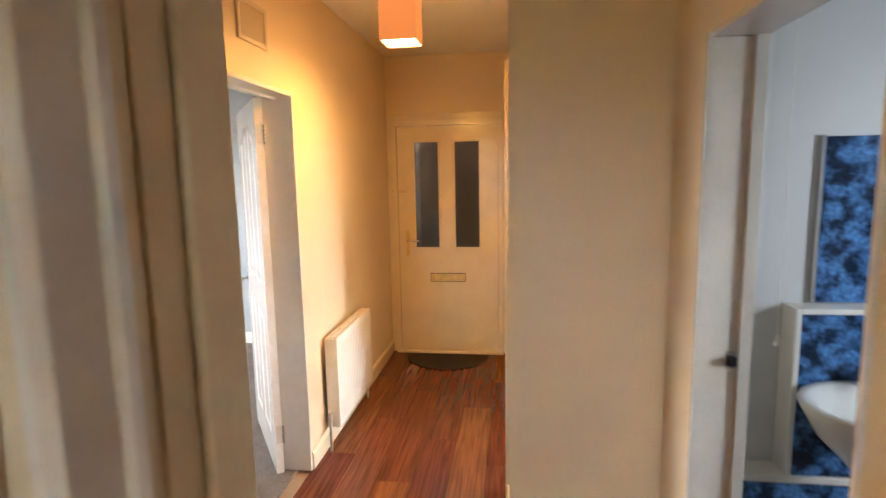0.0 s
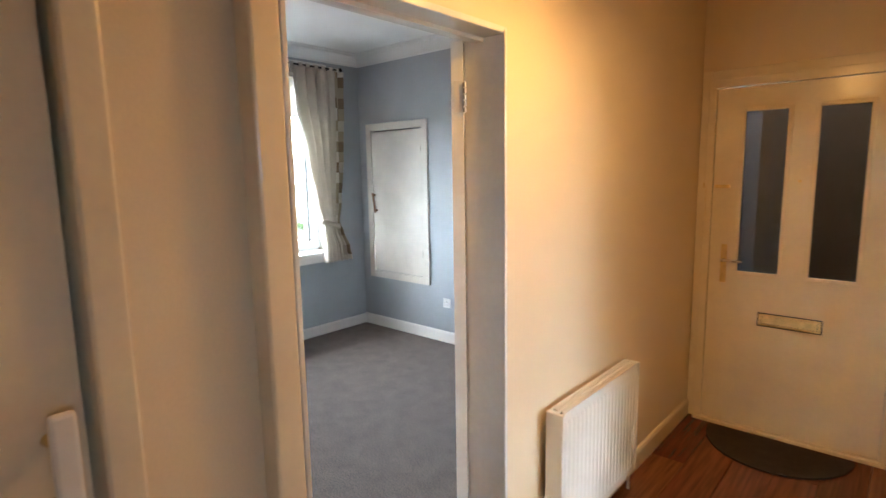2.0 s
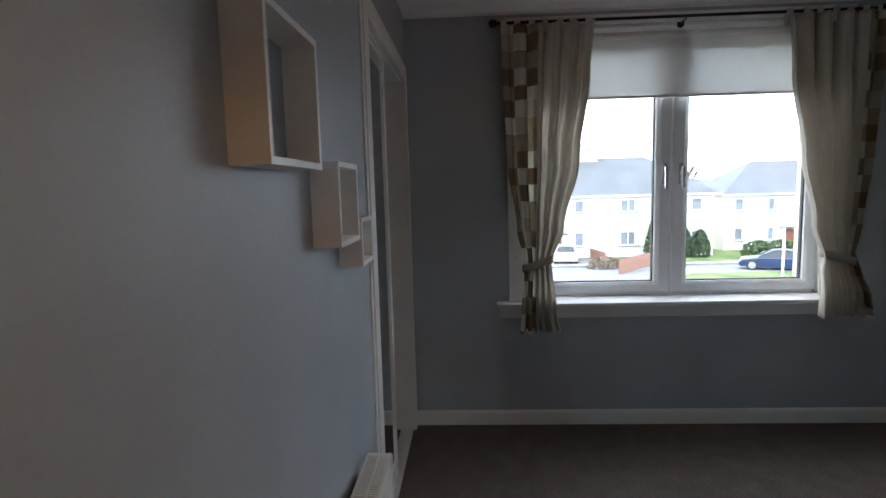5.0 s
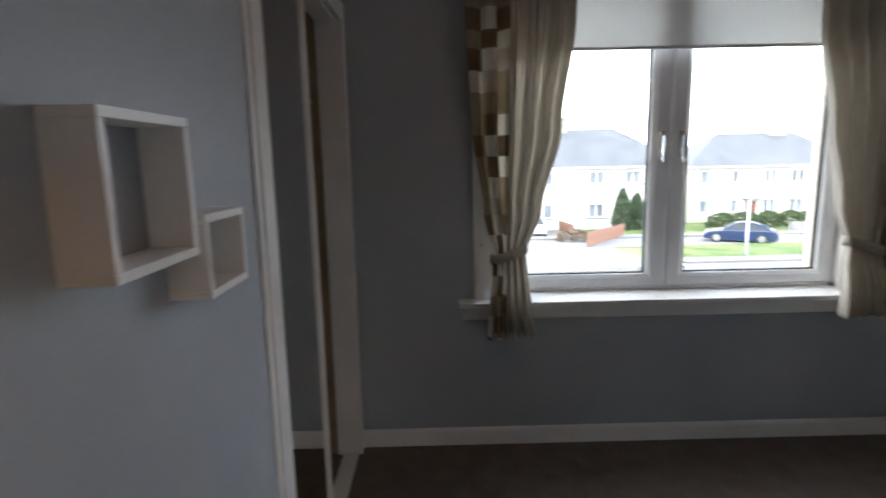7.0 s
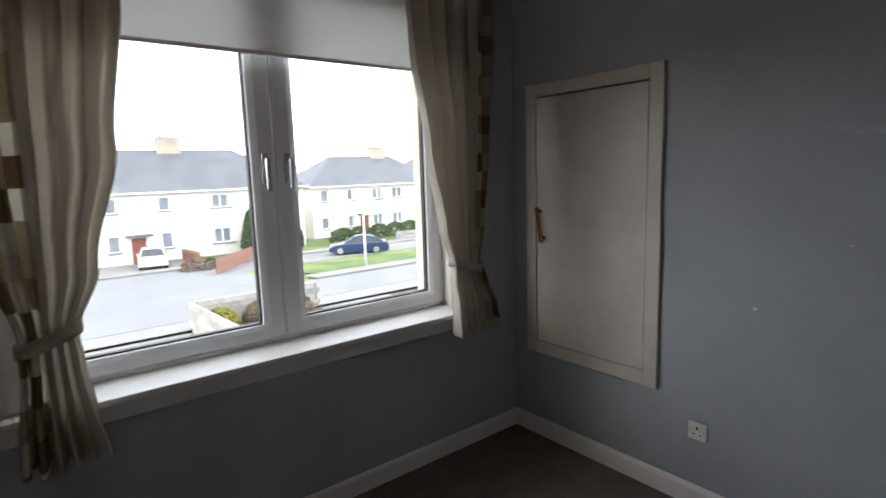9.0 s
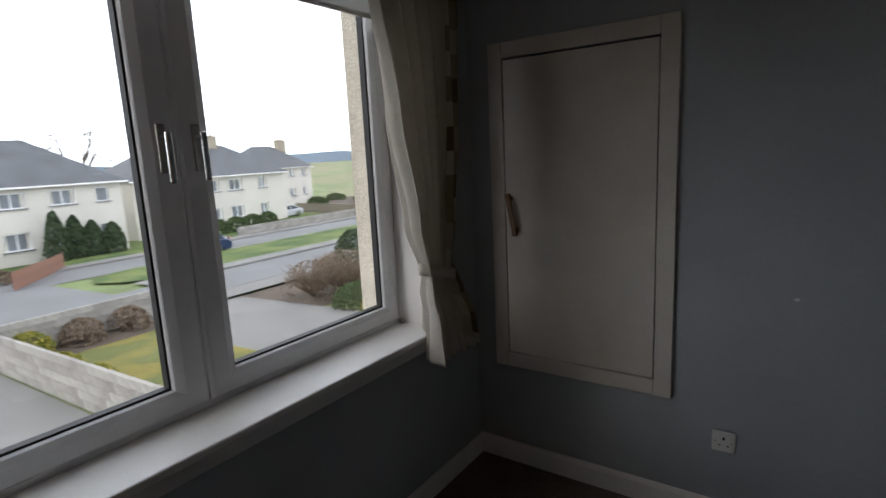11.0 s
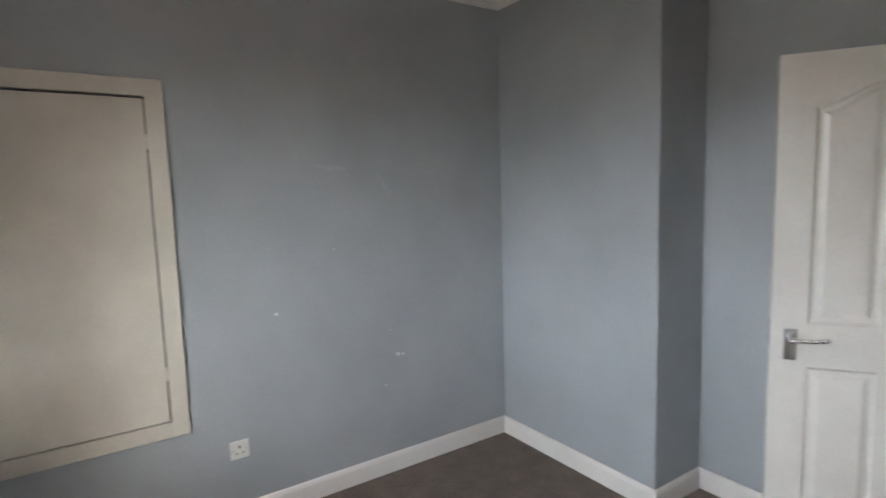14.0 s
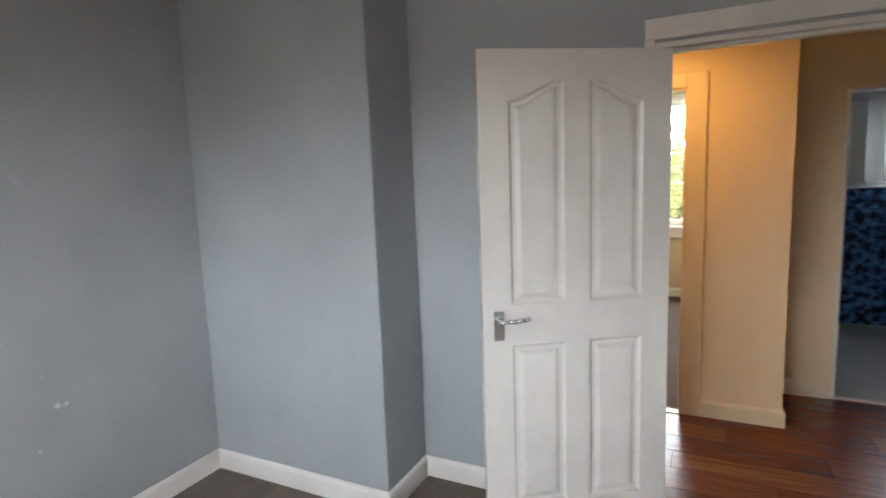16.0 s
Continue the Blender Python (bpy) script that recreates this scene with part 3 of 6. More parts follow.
part("architrave", bx(XW, XW + 0.02, WY1 + 0.014, WY1 + 0.06, WZ0 + 0.004, WZ1 + 0.07, bev=0.004), SATIN, win)
part("architrave", bx(XW, XW + 0.02, WY0 - 0.014, WY1 + 0.014, WZ1 + 0.012, WZ1 + 0.07, bev=0.004), SATIN, win)
part("pulley", bx(FX1 + 0.002, FX1 + 0.03, WY1 - 0.03, WY1 - 0.012, WZ0 + 0.005, WZ0 + 0.025, bev=0.003), STEEL, win, "small metal stay")

blind_cloth = mat("white_blind_cloth", (0.84, 0.84, 0.82), 0.8, var=0.02, fine=0.03, fine_scale=400, bump=0.1, Transmission_Weight=0.0)
bl = blind_cloth.node_tree
tr = bl.nodes.new("ShaderNodeBsdfTranslucent")
tr.inputs[0].default_value = (0.9, 0.9, 0.88, 1)
mxs = bl.nodes.new("ShaderNodeMixShader")
mxs.inputs[0].default_value = 0.33
bl.links.new(bl.nodes["Principled BSDF"].outputs[0], mxs.inputs[1])
bl.links.new(tr.outputs[0], mxs.inputs[2])
bl.links.new(mxs.outputs[0], bl.nodes["Material Output"].inputs[0])
blind = thing("roller_blind", "white roller blind a quarter drawn over the window", "blind")
part("fabric", bx(-3.352, -3.350, WY0 + 0.02, WY1 - 0.02, 2.10, 2.47), blind_cloth, blind)
part("bottom_bar", bx(-3.357, -3.345, WY0 + 0.02, WY1 - 0.02, 2.083, 2.10, bev=0.004), SATIN, blind)
part("roller", cy((-3.35, WY0 + 0.01, 2.462), (-3.35, WY1 - 0.01, 2.462), 0.022, seg=20), SATIN, blind, smooth=True)

# curtain pole and curtains
pole = thing("curtain_pole", "thin dark metal curtain pole above the window", "curtain pole")
part("pole", cy((-3.195, 3.16, 2.522), (-3.195, 5.37, 2.522), 0.009, seg=14), DARKM, pole, smooth=True)
for yy in (3.145, 5.385):
    part("finial", ball(bmesh.new(), (-3.195, yy, 2.522), 0.024, 1, 1.2, 1), DARKM, pole, smooth=True)
for yy in (3.30, 4.27, 5.24):
    b = cy((-3.282, yy, 2.50), (-3.195, yy, 2.508), 0.005, seg=8)
    cyl(b, (-3.281, yy, 2.50), (-3.274, yy, 2.50), 0.022, seg=14)
    part("bracket", b, DARKM, pole)


def cloth(name, base):
    m = mat(name, base, 0.85, var=0.05, scale=9, fine=0.10, fine_scale=260, bump=0.25, spec=0.15)
    t = m.node_tree
    b = t.nodes["Principled BSDF"]
    k = t.nodes.new("ShaderNodeBsdfTranslucent")
    t.links.new(b.inputs["Base Color"].links[0].from_socket, k.inputs[0])
    s = t.nodes.new("ShaderNodeMixShader")
    s.inputs[0].default_value = 0.44
    t.links.new(b.outputs[0], s.inputs[1])
    t.links.new(k.outputs[0], s.inputs[2])
    t.links.new(s.outputs[0], t.nodes["Material Output"].inputs[0])
    return m


C_TAUPE = cloth("taupe_cotton", (0.64, 0.60, 0.53))
C_CREAM = cloth("cream_cotton_patch", (0.80, 0.77, 0.69))
C_BROWN = cloth("brown_cotton_patch", (0.29, 0.22, 0.15))
C_SAND = cloth("sand_cotton_patch", (0.47, 0.41, 0.30))


def lerp_rows(rows, z):
    for a, b in zip(rows, rows[1:]):
        if b[0] <= z <= a[0]:
            k = (a[0] - z) / (a[0] - b[0])
            k = k * k * (3 - 2 * k)
            return [p + (q - p) * k for p, q in zip(a[1:], b[1:])]
    return rows[-1][1:]


def curtain(label, rows, folds, seed, border, mirror):
    """rows: height, outer edge y, inner edge y, fold depth; border: share of the width that is patchwork, on the outer edge."""
    t = thing("curtain", label, "curtain", group="curtains at the window")
    NU, NV = 96, 110
    ztop, zbot = rows[0][0], rows[-1][0]
    rr = random.Random(seed)
    ph = [rr.random() * 6 for _ in range(5)]

    def at(u, v):
        z = ztop + (zbot - ztop) * v
        y0, y1, amp = lerp_rows(rows, z)
        amp *= min(1.0, 0.45 + 0.55 * u / max(border, 0.05)) if z > 1.1 else 1.0
        s = u ** (1.0)
        x = -3.16 + (0.03 if z < 0.95 else 0.03 * max(0.0, (1.10 - z) / 0.15)) + amp * (math.sin(folds * 6.283 * u + ph[0] + 0.6 * math.sin(2.2 * v + ph[1])) + 0.35 * math.sin(folds * 13.7 * u + ph[2] + 2 * v) + 0.2 * math.sin(31 * u + 7 * v + ph[3]))
        x = max(x, -3.245)
        y = y0 + (y1 - y0) * s + (0.006 * math.sin(folds * 12.6 * u + ph[4]) if 0.02 < u < 0.98 else 0)
        if z < WZ0 + 0.03 and x < -3.165:
            x = -3.165 + (x + 3.165) * 0.1
        return (x, y, z)

    def sheet(u0, u1, n):
        bm = bmesh.new()
        g = [[bm.verts.new(at(u0 + (u1 - u0) * i / n, j / NV)) for i in range(n + 1)] for j in range(NV + 1)]
        for j in range(NV):
            for i in range(n):
                bm.faces.new((g[j][i], g[j][i + 1], g[j + 1][i + 1], g[j + 1][i]))
        return bm
    bmesh_body = sheet(border, 1.0, NU)
    body = part("drape", bmesh_body, C_TAUPE, t, smooth=True)
    body.modifiers.new("thickness", 'SOLIDIFY').thickness = 0.002
    bm = sheet(0.0, border, 32)
    ob = part("patchwork_border", bm, C_CREAM, t, "brown, sand and cream patchwork squares", smooth=True)
    for m in (C_BROWN, C_SAND, C_TAUPE):
        ob.data.materials.append(m)
    cols = 3
    pick = {}
    for f in ob.data.polygons:
        j, i = divmod(f.index, 32)
        c, r = i * cols // 32, int((ztop + (zbot - ztop) * (j + 0.5) / NV) / 0.098)
        if (c, r) not in pick:
            pick[(c, r)] = rr.choice((0, 0, 0, 2)) if (c + r) % 2 else rr.choice((1, 1, 3, 2))
        f.material_index = pick[(c, r)]
    ob.modifiers.new("thickness", 'SOLIDIFY').thickness = 0.002
    for i in range(7):
        u = 0.04 + 0.92 * i / 6
        x, y, z = at(u, 0)
        lb = bx(-3.211, -3.179, y - 0.018, y + 0.018, 2.45, 2.538, bev=0.004)
        part("tab", lb, C_CREAM if u < border else C_TAUPE, t)
    # tie-back band
    zt = 1.085
    y0, y1, amp = lerp_rows(rows, zt)
    bm = bmesh.new()
    ring = []
    for i in range(28):
        a = 6.2832 * i / 28
        ring.append((-3.158 + 0.05 * math.cos(a), (y0 + y1) / 2 + (abs(y1 - y0) / 2 + 0.012) * math.sin(a), zt + (0.03 * math.sin(a) * (-1 if mirror else 1))))
    sweep(bm, ring, [(-0.002, -0.024), (0.002, -0.024), (0.004, 0.0), (0.002, 0.024), (-0.002, 0.024)], closed=True)
    part("tie_back", bm, C_TAUPE, t, smooth=True)
    cy0 = y0 - 0.05 if not mirror else y0 + 0.05
    part("tie_hook", cy((XW, cy0, zt + 0.03), (-3.235, cy0, zt + 0.03), 0.004, seg=8), STEEL, t)


curtain("taupe tab-top curtain with patchwork edge, tied back beside the sill",
        [(2.50, 3.185, 3.72, 0.046), (2.2, 3.19, 3.70, 0.046), (1.7, 3.215, 3.64, 0.044), (1.30, 3.27, 3.55, 0.036), (1.085, 3.315, 3.475, 0.020), (1.0, 3.31, 3.48, 0.028), (0.80, 3.29, 3.50, 0.046), (0.665, 3.28, 3.52, 0.072)],
        5, 3, 0.42, False)
curtain("taupe tab-top curtain gathered by a tie-back near the corner",
        [(2.50, 5.385, 4.84, 0.046), (2.2, 5.375, 4.86, 0.046), (1.7, 5.34, 4.93, 0.044), (1.30, 5.30, 5.01, 0.038), (1.085, 5.27, 5.085, 0.026), (1.0, 5.285, 5.06, 0.036), (0.86, 5.335, 5.06, 0.052), (0.735, 5.35, 5.05, 0.07)],
        5, 8, 0.22, True)

# ---- wall cupboard in the bedroom ----
cup = thing("wall_cupboard", "built-in wall cupboard with a plain cream door, shut", "cupboard")
CX0, CX1, CZ0, CZ1 = -3.165, -2.343, 0.512, 2.034
fb = bmesh.new()
for a in ((CX0, CX0 + 0.07, CZ0, CZ1), (CX1 - 0.07, CX1, CZ0, CZ1), (CX0 + 0.07, CX1 - 0.07, CZ0, CZ0 + 0.07), (CX0 + 0.07, CX1 - 0.07, CZ1 - 0.07, CZ1)):
    box(fb, a[0], a[1], YN - 0.02, YN - 0.001, a[2], a[3], bev=0.003)
part("frame", fb, OLDWHITE, cup)
cdoor = part("door", bx(CX0 + 0.073, CX1 - 0.076, YN - 0.012, YN + 0.012, CZ0 + 0.074, CZ1 - 0.078, bev=0.002), OLDWHITE, cup)
# black sheet gives the dark cavity behind the door and closes the hole
part("back", bx(CX0 + 0.06, CX1 - 0.06, YN + 0.03, YN + 0.05, CZ0 + 0.06, CZ1 - 0.06), BLACK, cup)
hm = bx(-3.062, -3.036, YN - 0.05, YN - 0.036, 1.165, 1.365, bev=0.006)
box(hm, -3.058, -3.040, YN - 0.037, YN - 0.012, 1.18, 1.20, bev=0.003)
box(hm, -3.058, -3.040, YN - 0.037, YN - 0.012, 1.33, 1.35, bev=0.003)
bmesh.ops.rotate(hm, cent=(-3.05, YN - 0.03, 1.26), matrix=Matrix.Rotation(radians(-10), 3, 'Y'), verts=hm.verts)
part("handle", hm, WOODH, cdoor, "varnished wooden bar handle")
for z in (0.80, 1.78):
    part("hinge", cy((CX1 - 0.073, YN - 0.024, z - 0.03), (CX1 - 0.073, YN - 0.024, z + 0.03), 0.004, seg=8), OLDWHITE, cup)

# ---- socket, flecks and old grille on the bedroom walls ----


def socket(x, z):
    t = thing("wall_socket", "white plastic switched wall socket above the skirting", "socket", pose(x, YN, z))
    part("plate", bx(-0.043, 0.043, -0.009, 0, -0.043, 0.043, bev=0.003), PLASTIC, t)
    # pin holes drawn as black pieces, their inner shade put into the colour
    for a, b, c, d in ((-0.004, 0.004, 0.008, 0.020), (-0.019, -0.011, -0.018, -0.013), (0.011, 0.019, -0.018, -0.013)):
        part("slot", bx(a, b, -0.0102, -0.008, c, d), BLACK, t)
    part("rocker", bx(0.018, 0.032, -0.013, -0.008, 0.008, 0.030, bev=0.002), PLASTIC, t)
    for sx in (-0.03, 0.03):
        part("screw", cy((sx, -0.0105, 0), (sx, -0.008, 0), 0.0035, seg=8), STEEL, t)


socket(-2.142, 0.370)


def fleck(x, z, w, h, seed):
    rr = random.Random(seed)
    bm = bmesh.new()
    n = 9
    vs = [bm.verts.new((x + w * math.cos(6.283 * i / n) * (0.5 + rr.random()), YN - 0.0015, z + h * math.sin(6.283 * i / n) * (0.5 + rr.random()))) for i in range(n)]
    bk = [bm.verts.new((v.co.x, YN + 0.001, v.co.z)) for v in vs]
    bm.faces.new(vs)
    for i in range(n):
        j = (i + 1) % n
        bm.faces.new((vs[i], vs[j], bk[j], bk[i]))
    tagged(obj("plaster_chip", bm, FLECK), "small chip of bare white plaster in the painted wall", "wall chip", "chips on the wall")


for a in ((-1.930, 0.982, 0.011, 0.006, 1), (-1.28, 0.66, 0.012, 0.011, 2), (-1.245, 0.655, 0.008, 0.010, 3), (-1.36, 0.50, 0.004, 0.006, 4), (-1.62, 1.27, 0.004, 0.004, 5), (-1.32, 0.80, 0.004, 0.003, 6)):
    fleck(*a)
SCUFF = mat("pale_scuffed_paint", (0.42, 0.46, 0.495), 0.5, var=0.1, scale=20, fine=0.06, fine_scale=90, bump=0.1)
for i, (x, z, w, h, tilt) in enumerate(((-1.62, 1.68, 0.20, 0.030, 8), (-1.33, 1.60, 0.035, 0.14, -35), (-1.05, 1.66, 0.12, 0.022, 5), (-1.95, 1.30, 0.05, 0.012, 20))):
    rr = random.Random(90 + i)
    bm = bmesh.new()
    rim = [Vector((w / 2 * math.cos(6.283 * k / 16) * rr.uniform(0.75, 1.1), 0, h / 2 * math.sin(6.283 * k / 16) * rr.uniform(0.7, 1.15))) for k in range(16)]
    fr = [bm.verts.new(p) for p in rim]
    bk = [bm.verts.new(p * 1.06 + Vector((0, 0.0012, 0))) for p in rim]
    bm.faces.new(fr)
    for k in range(16):
        j = (k + 1) % 16
        bm.faces.new((fr[k], fr[j], bk[j], bk[k]))
    ob = obj("paint_scuff", bm, SCUFF)
    ob.matrix_basis = pose(x, YN - 0.001, z, 0, tilt, 0)
    tagged(ob, "pale scuff in the blue-grey wall paint", "scuff", "scuffs on the wall")
patch = thing("painted_vent", "wall vent grille painted over in blue-grey", "vent")
part("plate", bx(-0.523, -0.519, 5.035, 5.265, 0.24, 0.37, bev=0.001), BLUE, patch)
for i in range(8):
    part("slot", bx(-0.5245, -0.5225, 5.06 + i * 0.024, 5.068 + i * 0.024, 0.265, 0.345), BLUE, patch)

# ---- south wall: shelves, dimmer, radiator, mirrored wardrobe ----


def cube_shelf(x0, x1, z0, z1, d, label):
    t = thing("cube_shelf", label, "shelf", group="cube shelves on the wall")
    k = 0.014
    part("top", bx(x0, x1, YS, YS + d, z1 - k, z1, bev=0.0015), SATIN, t)
    part("bottom", bx(x0, x1, YS, YS + d, z0, z0 + k, bev=0.0015), SATIN, t)
    part("side", bx(x0, x0 + k, YS, YS + d - 0.0005, z0 + k, z1 - k, bev=0.001), SATIN, t)
    part("side", bx(x1 - k, x1, YS, YS + d - 0.0005, z0 + k, z1 - k, bev=0.001), SATIN, t)


cube_shelf(-0.985, -0.690, 1.600, 1.862, 0.07, "large white wooden cube shelf, empty, on the wall")
cube_shelf(-1.345, -1.125, 1.420, 1.627, 0.07, "middle-sized white wooden cube shelf, empty")
cube_shelf(-1.545, -1.375, 1.338, 1.478, 0.07, "small white wooden cube shelf, empty, beside the wardrobe")

dim = thing("dimmer_switch", "white plastic dimmer switch with a round knob", "light switch", pose(-0.180, YS, 1.363))
part("plate", bx(-0.044, 0.044, 0, 0.009, -0.040, 0.040, bev=0.003), PLASTIC, dim)
part("knob", cy((0, 0.009, 0), (0, 0.024, 0), 0.014, 0.0125, seg=24), PLASTIC, dim)
for sx in (-0.031, 0.031):
    part("screw", cy((sx, 0.0075, 0), (sx, 0.0105, 0), 0.0035, seg=8), STEEL, dim)


def radiator(m, length, height, depth, label, material=RADW):
    """Panel radiator; x along the wall, the wall at y = 0, front towards positive y."""
    t = thing("radiator", label, "radiator", m)
    z0 = 0.13
    for y0 in (0.03, depth - 0.014):
        bm = bmesh.new()
        n = int(length / 0.033)
        pts = []
        w = length / n
        for i in range(n):
            a = i * w
            for f, o in ((0.0, 0.0), (0.12, 0.0), (0.26, 0.0028), (0.74, 0.0028), (0.88, 0.0)):
                pts.append((a + f * w, o))
        pts.append((length, 0.0))
        top, bot = z0 + height - 0.02, z0 + 0.02
        rows = [(z0, -1), (z0 + 0.004, 0), (bot + 0.012, 0), (bot + 0.03, 1), (top - 0.03, 1), (top - 0.012, 0), (z0 + height - 0.004, 0), (z0 + height, -1)]
        g = [[bm.verts.new((p[0], y0 + 0.008 + (p[1] if k == 1 else 0) - (0.008 if k == -1 else 0), z)) for p in pts] for z, k in rows]
        for j in range(len(rows) - 1):
            for i in range(len(pts) - 1):
                bm.faces.new((g[j][i], g[j][i + 1], g[j + 1][i + 1], g[j + 1][i]))
        part("panel", bm, material, t)
        part("panel_back", bx(0.002, length - 0.002, y0 - 0.006, y0, z0 + 0.002, z0 + height - 0.002, bev=0.002), material, t)
    for xx in (0.0, length - 0.012):
        part("end_cover", bx(xx - 0.002, xx + 0.014, 0.026, depth, z0 + 0.01, z0 + height + 0.002, bev=0.004), material, t)
    bm = bmesh.new()
    n = int(length / 0.012)
    for i in range(n):
        a = 0.014 + i * (length - 0.044) / n
        box(bm, a, a + 0.006, 0.034, depth - 0.006, z0 + height - 0.004, z0 + height + 0.003)
    for yy in (0.030, (0.03 + depth) / 2 - 0.003, depth - 0.010):
        box(bm, 0.012, length - 0.012, yy, yy + 0.006, z0 + height - 0.006, z0 + height + 0.004)
    part("top_grille", bm, material, t)
    # black block in place of the shade between the two panels
    part("inside", bx(0.012, length - 0.012, 0.04, depth - 0.02, z0 + 0.03, z0 + height - 0.03), BLACK, t)
    for xx, s in ((-0.012, -1), (length + 0.012, 1)):
        v = cy((xx - 0.02 * s, depth / 2, z0 + 0.045), (xx + 0.02 * s, depth / 2, z0 + 0.045), 0.010, seg=12)
        cyl(v, (xx + 0.02 * s, depth / 2, 0.0), (xx + 0.02 * s, depth / 2, z0 + 0.05), 0.0075, seg=12)
        cyl(v, (xx + 0.02 * s, depth / 2, z0 + 0.045), (xx + 0.02 * s, depth / 2, z0 + 0.11), 0.014, 0.011, seg=14)
        part("valve", v, STEEL if s > 0 else PLASTIC, t, "radiator valve on a copper tail", smooth=False)
    e = cy((-0.004, depth / 2, z0 + height - 0.045), (-0.012, depth / 2, z0 + height - 0.045), 0.015, 0.012, seg=16)
    part("end_plug", e, CHROME, t)
    return t


radiator(pose(-0.60, YS, 0, 0, 0, 0) @ Matrix.Rotation(0, 4, 'Z') @ Matrix.Translation((-0.92, 0, 0)), 0.92, 0.57, 0.11, "white panel radiator under the cube shelves")
radiator(pose(0, 4.46, 0, 0, 0, -90), 0.725, 0.54, 0.10, "cream painted panel radiator on the hall wall")

ward = thing("wardrobe_front", "built-in wardrobe with mirrored sliding door, half open", "wardrobe")
wf = bmesh.new()
box(wf, -1.945, -1.858, YS - 0.12, YS + 0.014, 0, 2.30, bev=0.004)
box(wf, -3.255, -3.192, YS - 0.12, YS + 0.012, 0, 2.212, bev=0.004)
box(wf, -3.255, -1.945, YS - 0.12, YS + 0.012, 2.212, 2.30, bev=0.004)
part("frame", wf, SATIN, ward)
part("trim_strip", bx(-1.853, -1.825, YS, YS + 0.008, 0, 2.45, bev=0.003), SATIN, ward)
md = part("mirror_door", bx(-2.60, -1.947, YS - 0.055, YS - 0.045, 0.03, 2.20), MIRROR, ward, "full-height mirror panel")
mf = bmesh.new()
for a in ((-2.640, -2.627, 0.02, 2.21), (-2.612, -2.60, 0.02, 2.21), (-1.953, -1.946, 0.02, 2.21), (-2.60, -1.953, 0.02, 0.035), (-2.60, -1.953, 2.195, 2.21)):
    box(mf, a[0], a[1], YS - 0.062, YS - 0.036, a[2], a[3], bev=0.003)
part("mirror_frame", mf, SATIN, md)
part("track", bx(-3.20, -1.86, YS - 0.09, YS - 0.01, 0.0, 0.014, bev=0.002), SATIN, ward)
part("top_track", bx(-3.20, -1.86, YS - 0.09, YS - 0.02, 2.205, 2.22), SATIN, ward)
part("rail", cy((-3.24, YS - 0.4, 1.75), (-1.72, YS - 0.4, 1.75), 0.012, seg=12), STEEL, ward)
part("shelf", bx(-3.26, -1.71, YS - 0.68, YS - 0.15, 1.83, 1.85), MDF, ward)

# ---- bedroom pendant ----


def shade_cloth(name, colour, k, glow_strength):
    m = mat(name, colour, 0.7, var=0.03, fine=0.06, fine_scale=300, bump=0.1)
    t = m.node_tree
    b = t.nodes["Principled BSDF"]
    b.inputs["Emission Color"].default_value = (*k, 1)
    b.inputs["Emission Strength"].default_value = glow_strength
    return m


ORANGE = shade_cloth("orange_lamp_cloth", (0.75, 0.25, 0.05), (1.0, 0.17, 0.012), 0.28)
lampb = thing("pendant_lamp", "orange drum pendant lamp, lit, below the bedroom ceiling", "lamp", pose(-1.93, 3.74, 0))
sh = cy((0, 0, 2.335), (0, 0, 2.56), 0.115, 0.115, seg=48, caps=False)
so = part("shade", sh, ORANGE, lampb, "glowing orange cloth drum shade", smooth=True)
so.modifiers.new("thickness", 'SOLIDIFY').thickness = 0.003
part("diffuser", cy((0, 0, 2.342), (0, 0, 2.346), 0.111, seg=48), glow("lit_diffuser", (1.0, 0.86, 0.62), 1.0), lampb, "white lit diffuser disc")
part("cord", cy((0, 0, 2.56), (0, 0, RC - 0.02), 0.004, seg=8), PLASTIC, lampb)
part("ceiling_rose", cy((0, 0, RC - 0.025), (0, 0, RC), 0.045, 0.05, seg=24), PLASTIC, lampb)
cr = cy((-0.113, 0, 2.55), (0.113, 0, 2.55), 0.002, seg=6)
cyl(cr, (0, -0.113, 2.55), (0, 0.113, 2.55), 0.002, seg=6)
part("shade_ring", cr, STEEL, lampb)

# ---- hall ----
hl = thing("hall_ceiling_lamp", "square wooden-look box lamp, lit, on the hall ceiling", "lamp", pose(0.565, 3.535, 0))
hs = bmesh.new()
w = 0.088
for a in ((-w, -w + 0.006, -w, w), (w - 0.006, w, -w, w), (-w + 0.006, w - 0.006, -w, -w + 0.006), (-w + 0.006, w - 0.006, w - 0.006, w)):
    box(hs, *a, 2.225, HC - 0.02)
SHADEB = shade_cloth("tan_lamp_shade", (0.45, 0.22, 0.10), (1.0, 0.30, 0.08), 0.05)
part("shade", hs, SHADEB, hl, "tan square lamp shade")
part("diffuser", bx(-w + 0.007, w - 0.007, -w + 0.007, w - 0.007, 2.23, 2.235), glow("lit_square_diffuser", (1.0, 0.80, 0.50), 1.2), hl, "white lit diffuser")
part("ceiling_plate", bx(-0.06, 0.06, -0.06, 0.06, HC - 0.02, HC, bev=0.003), PLASTIC, hl)

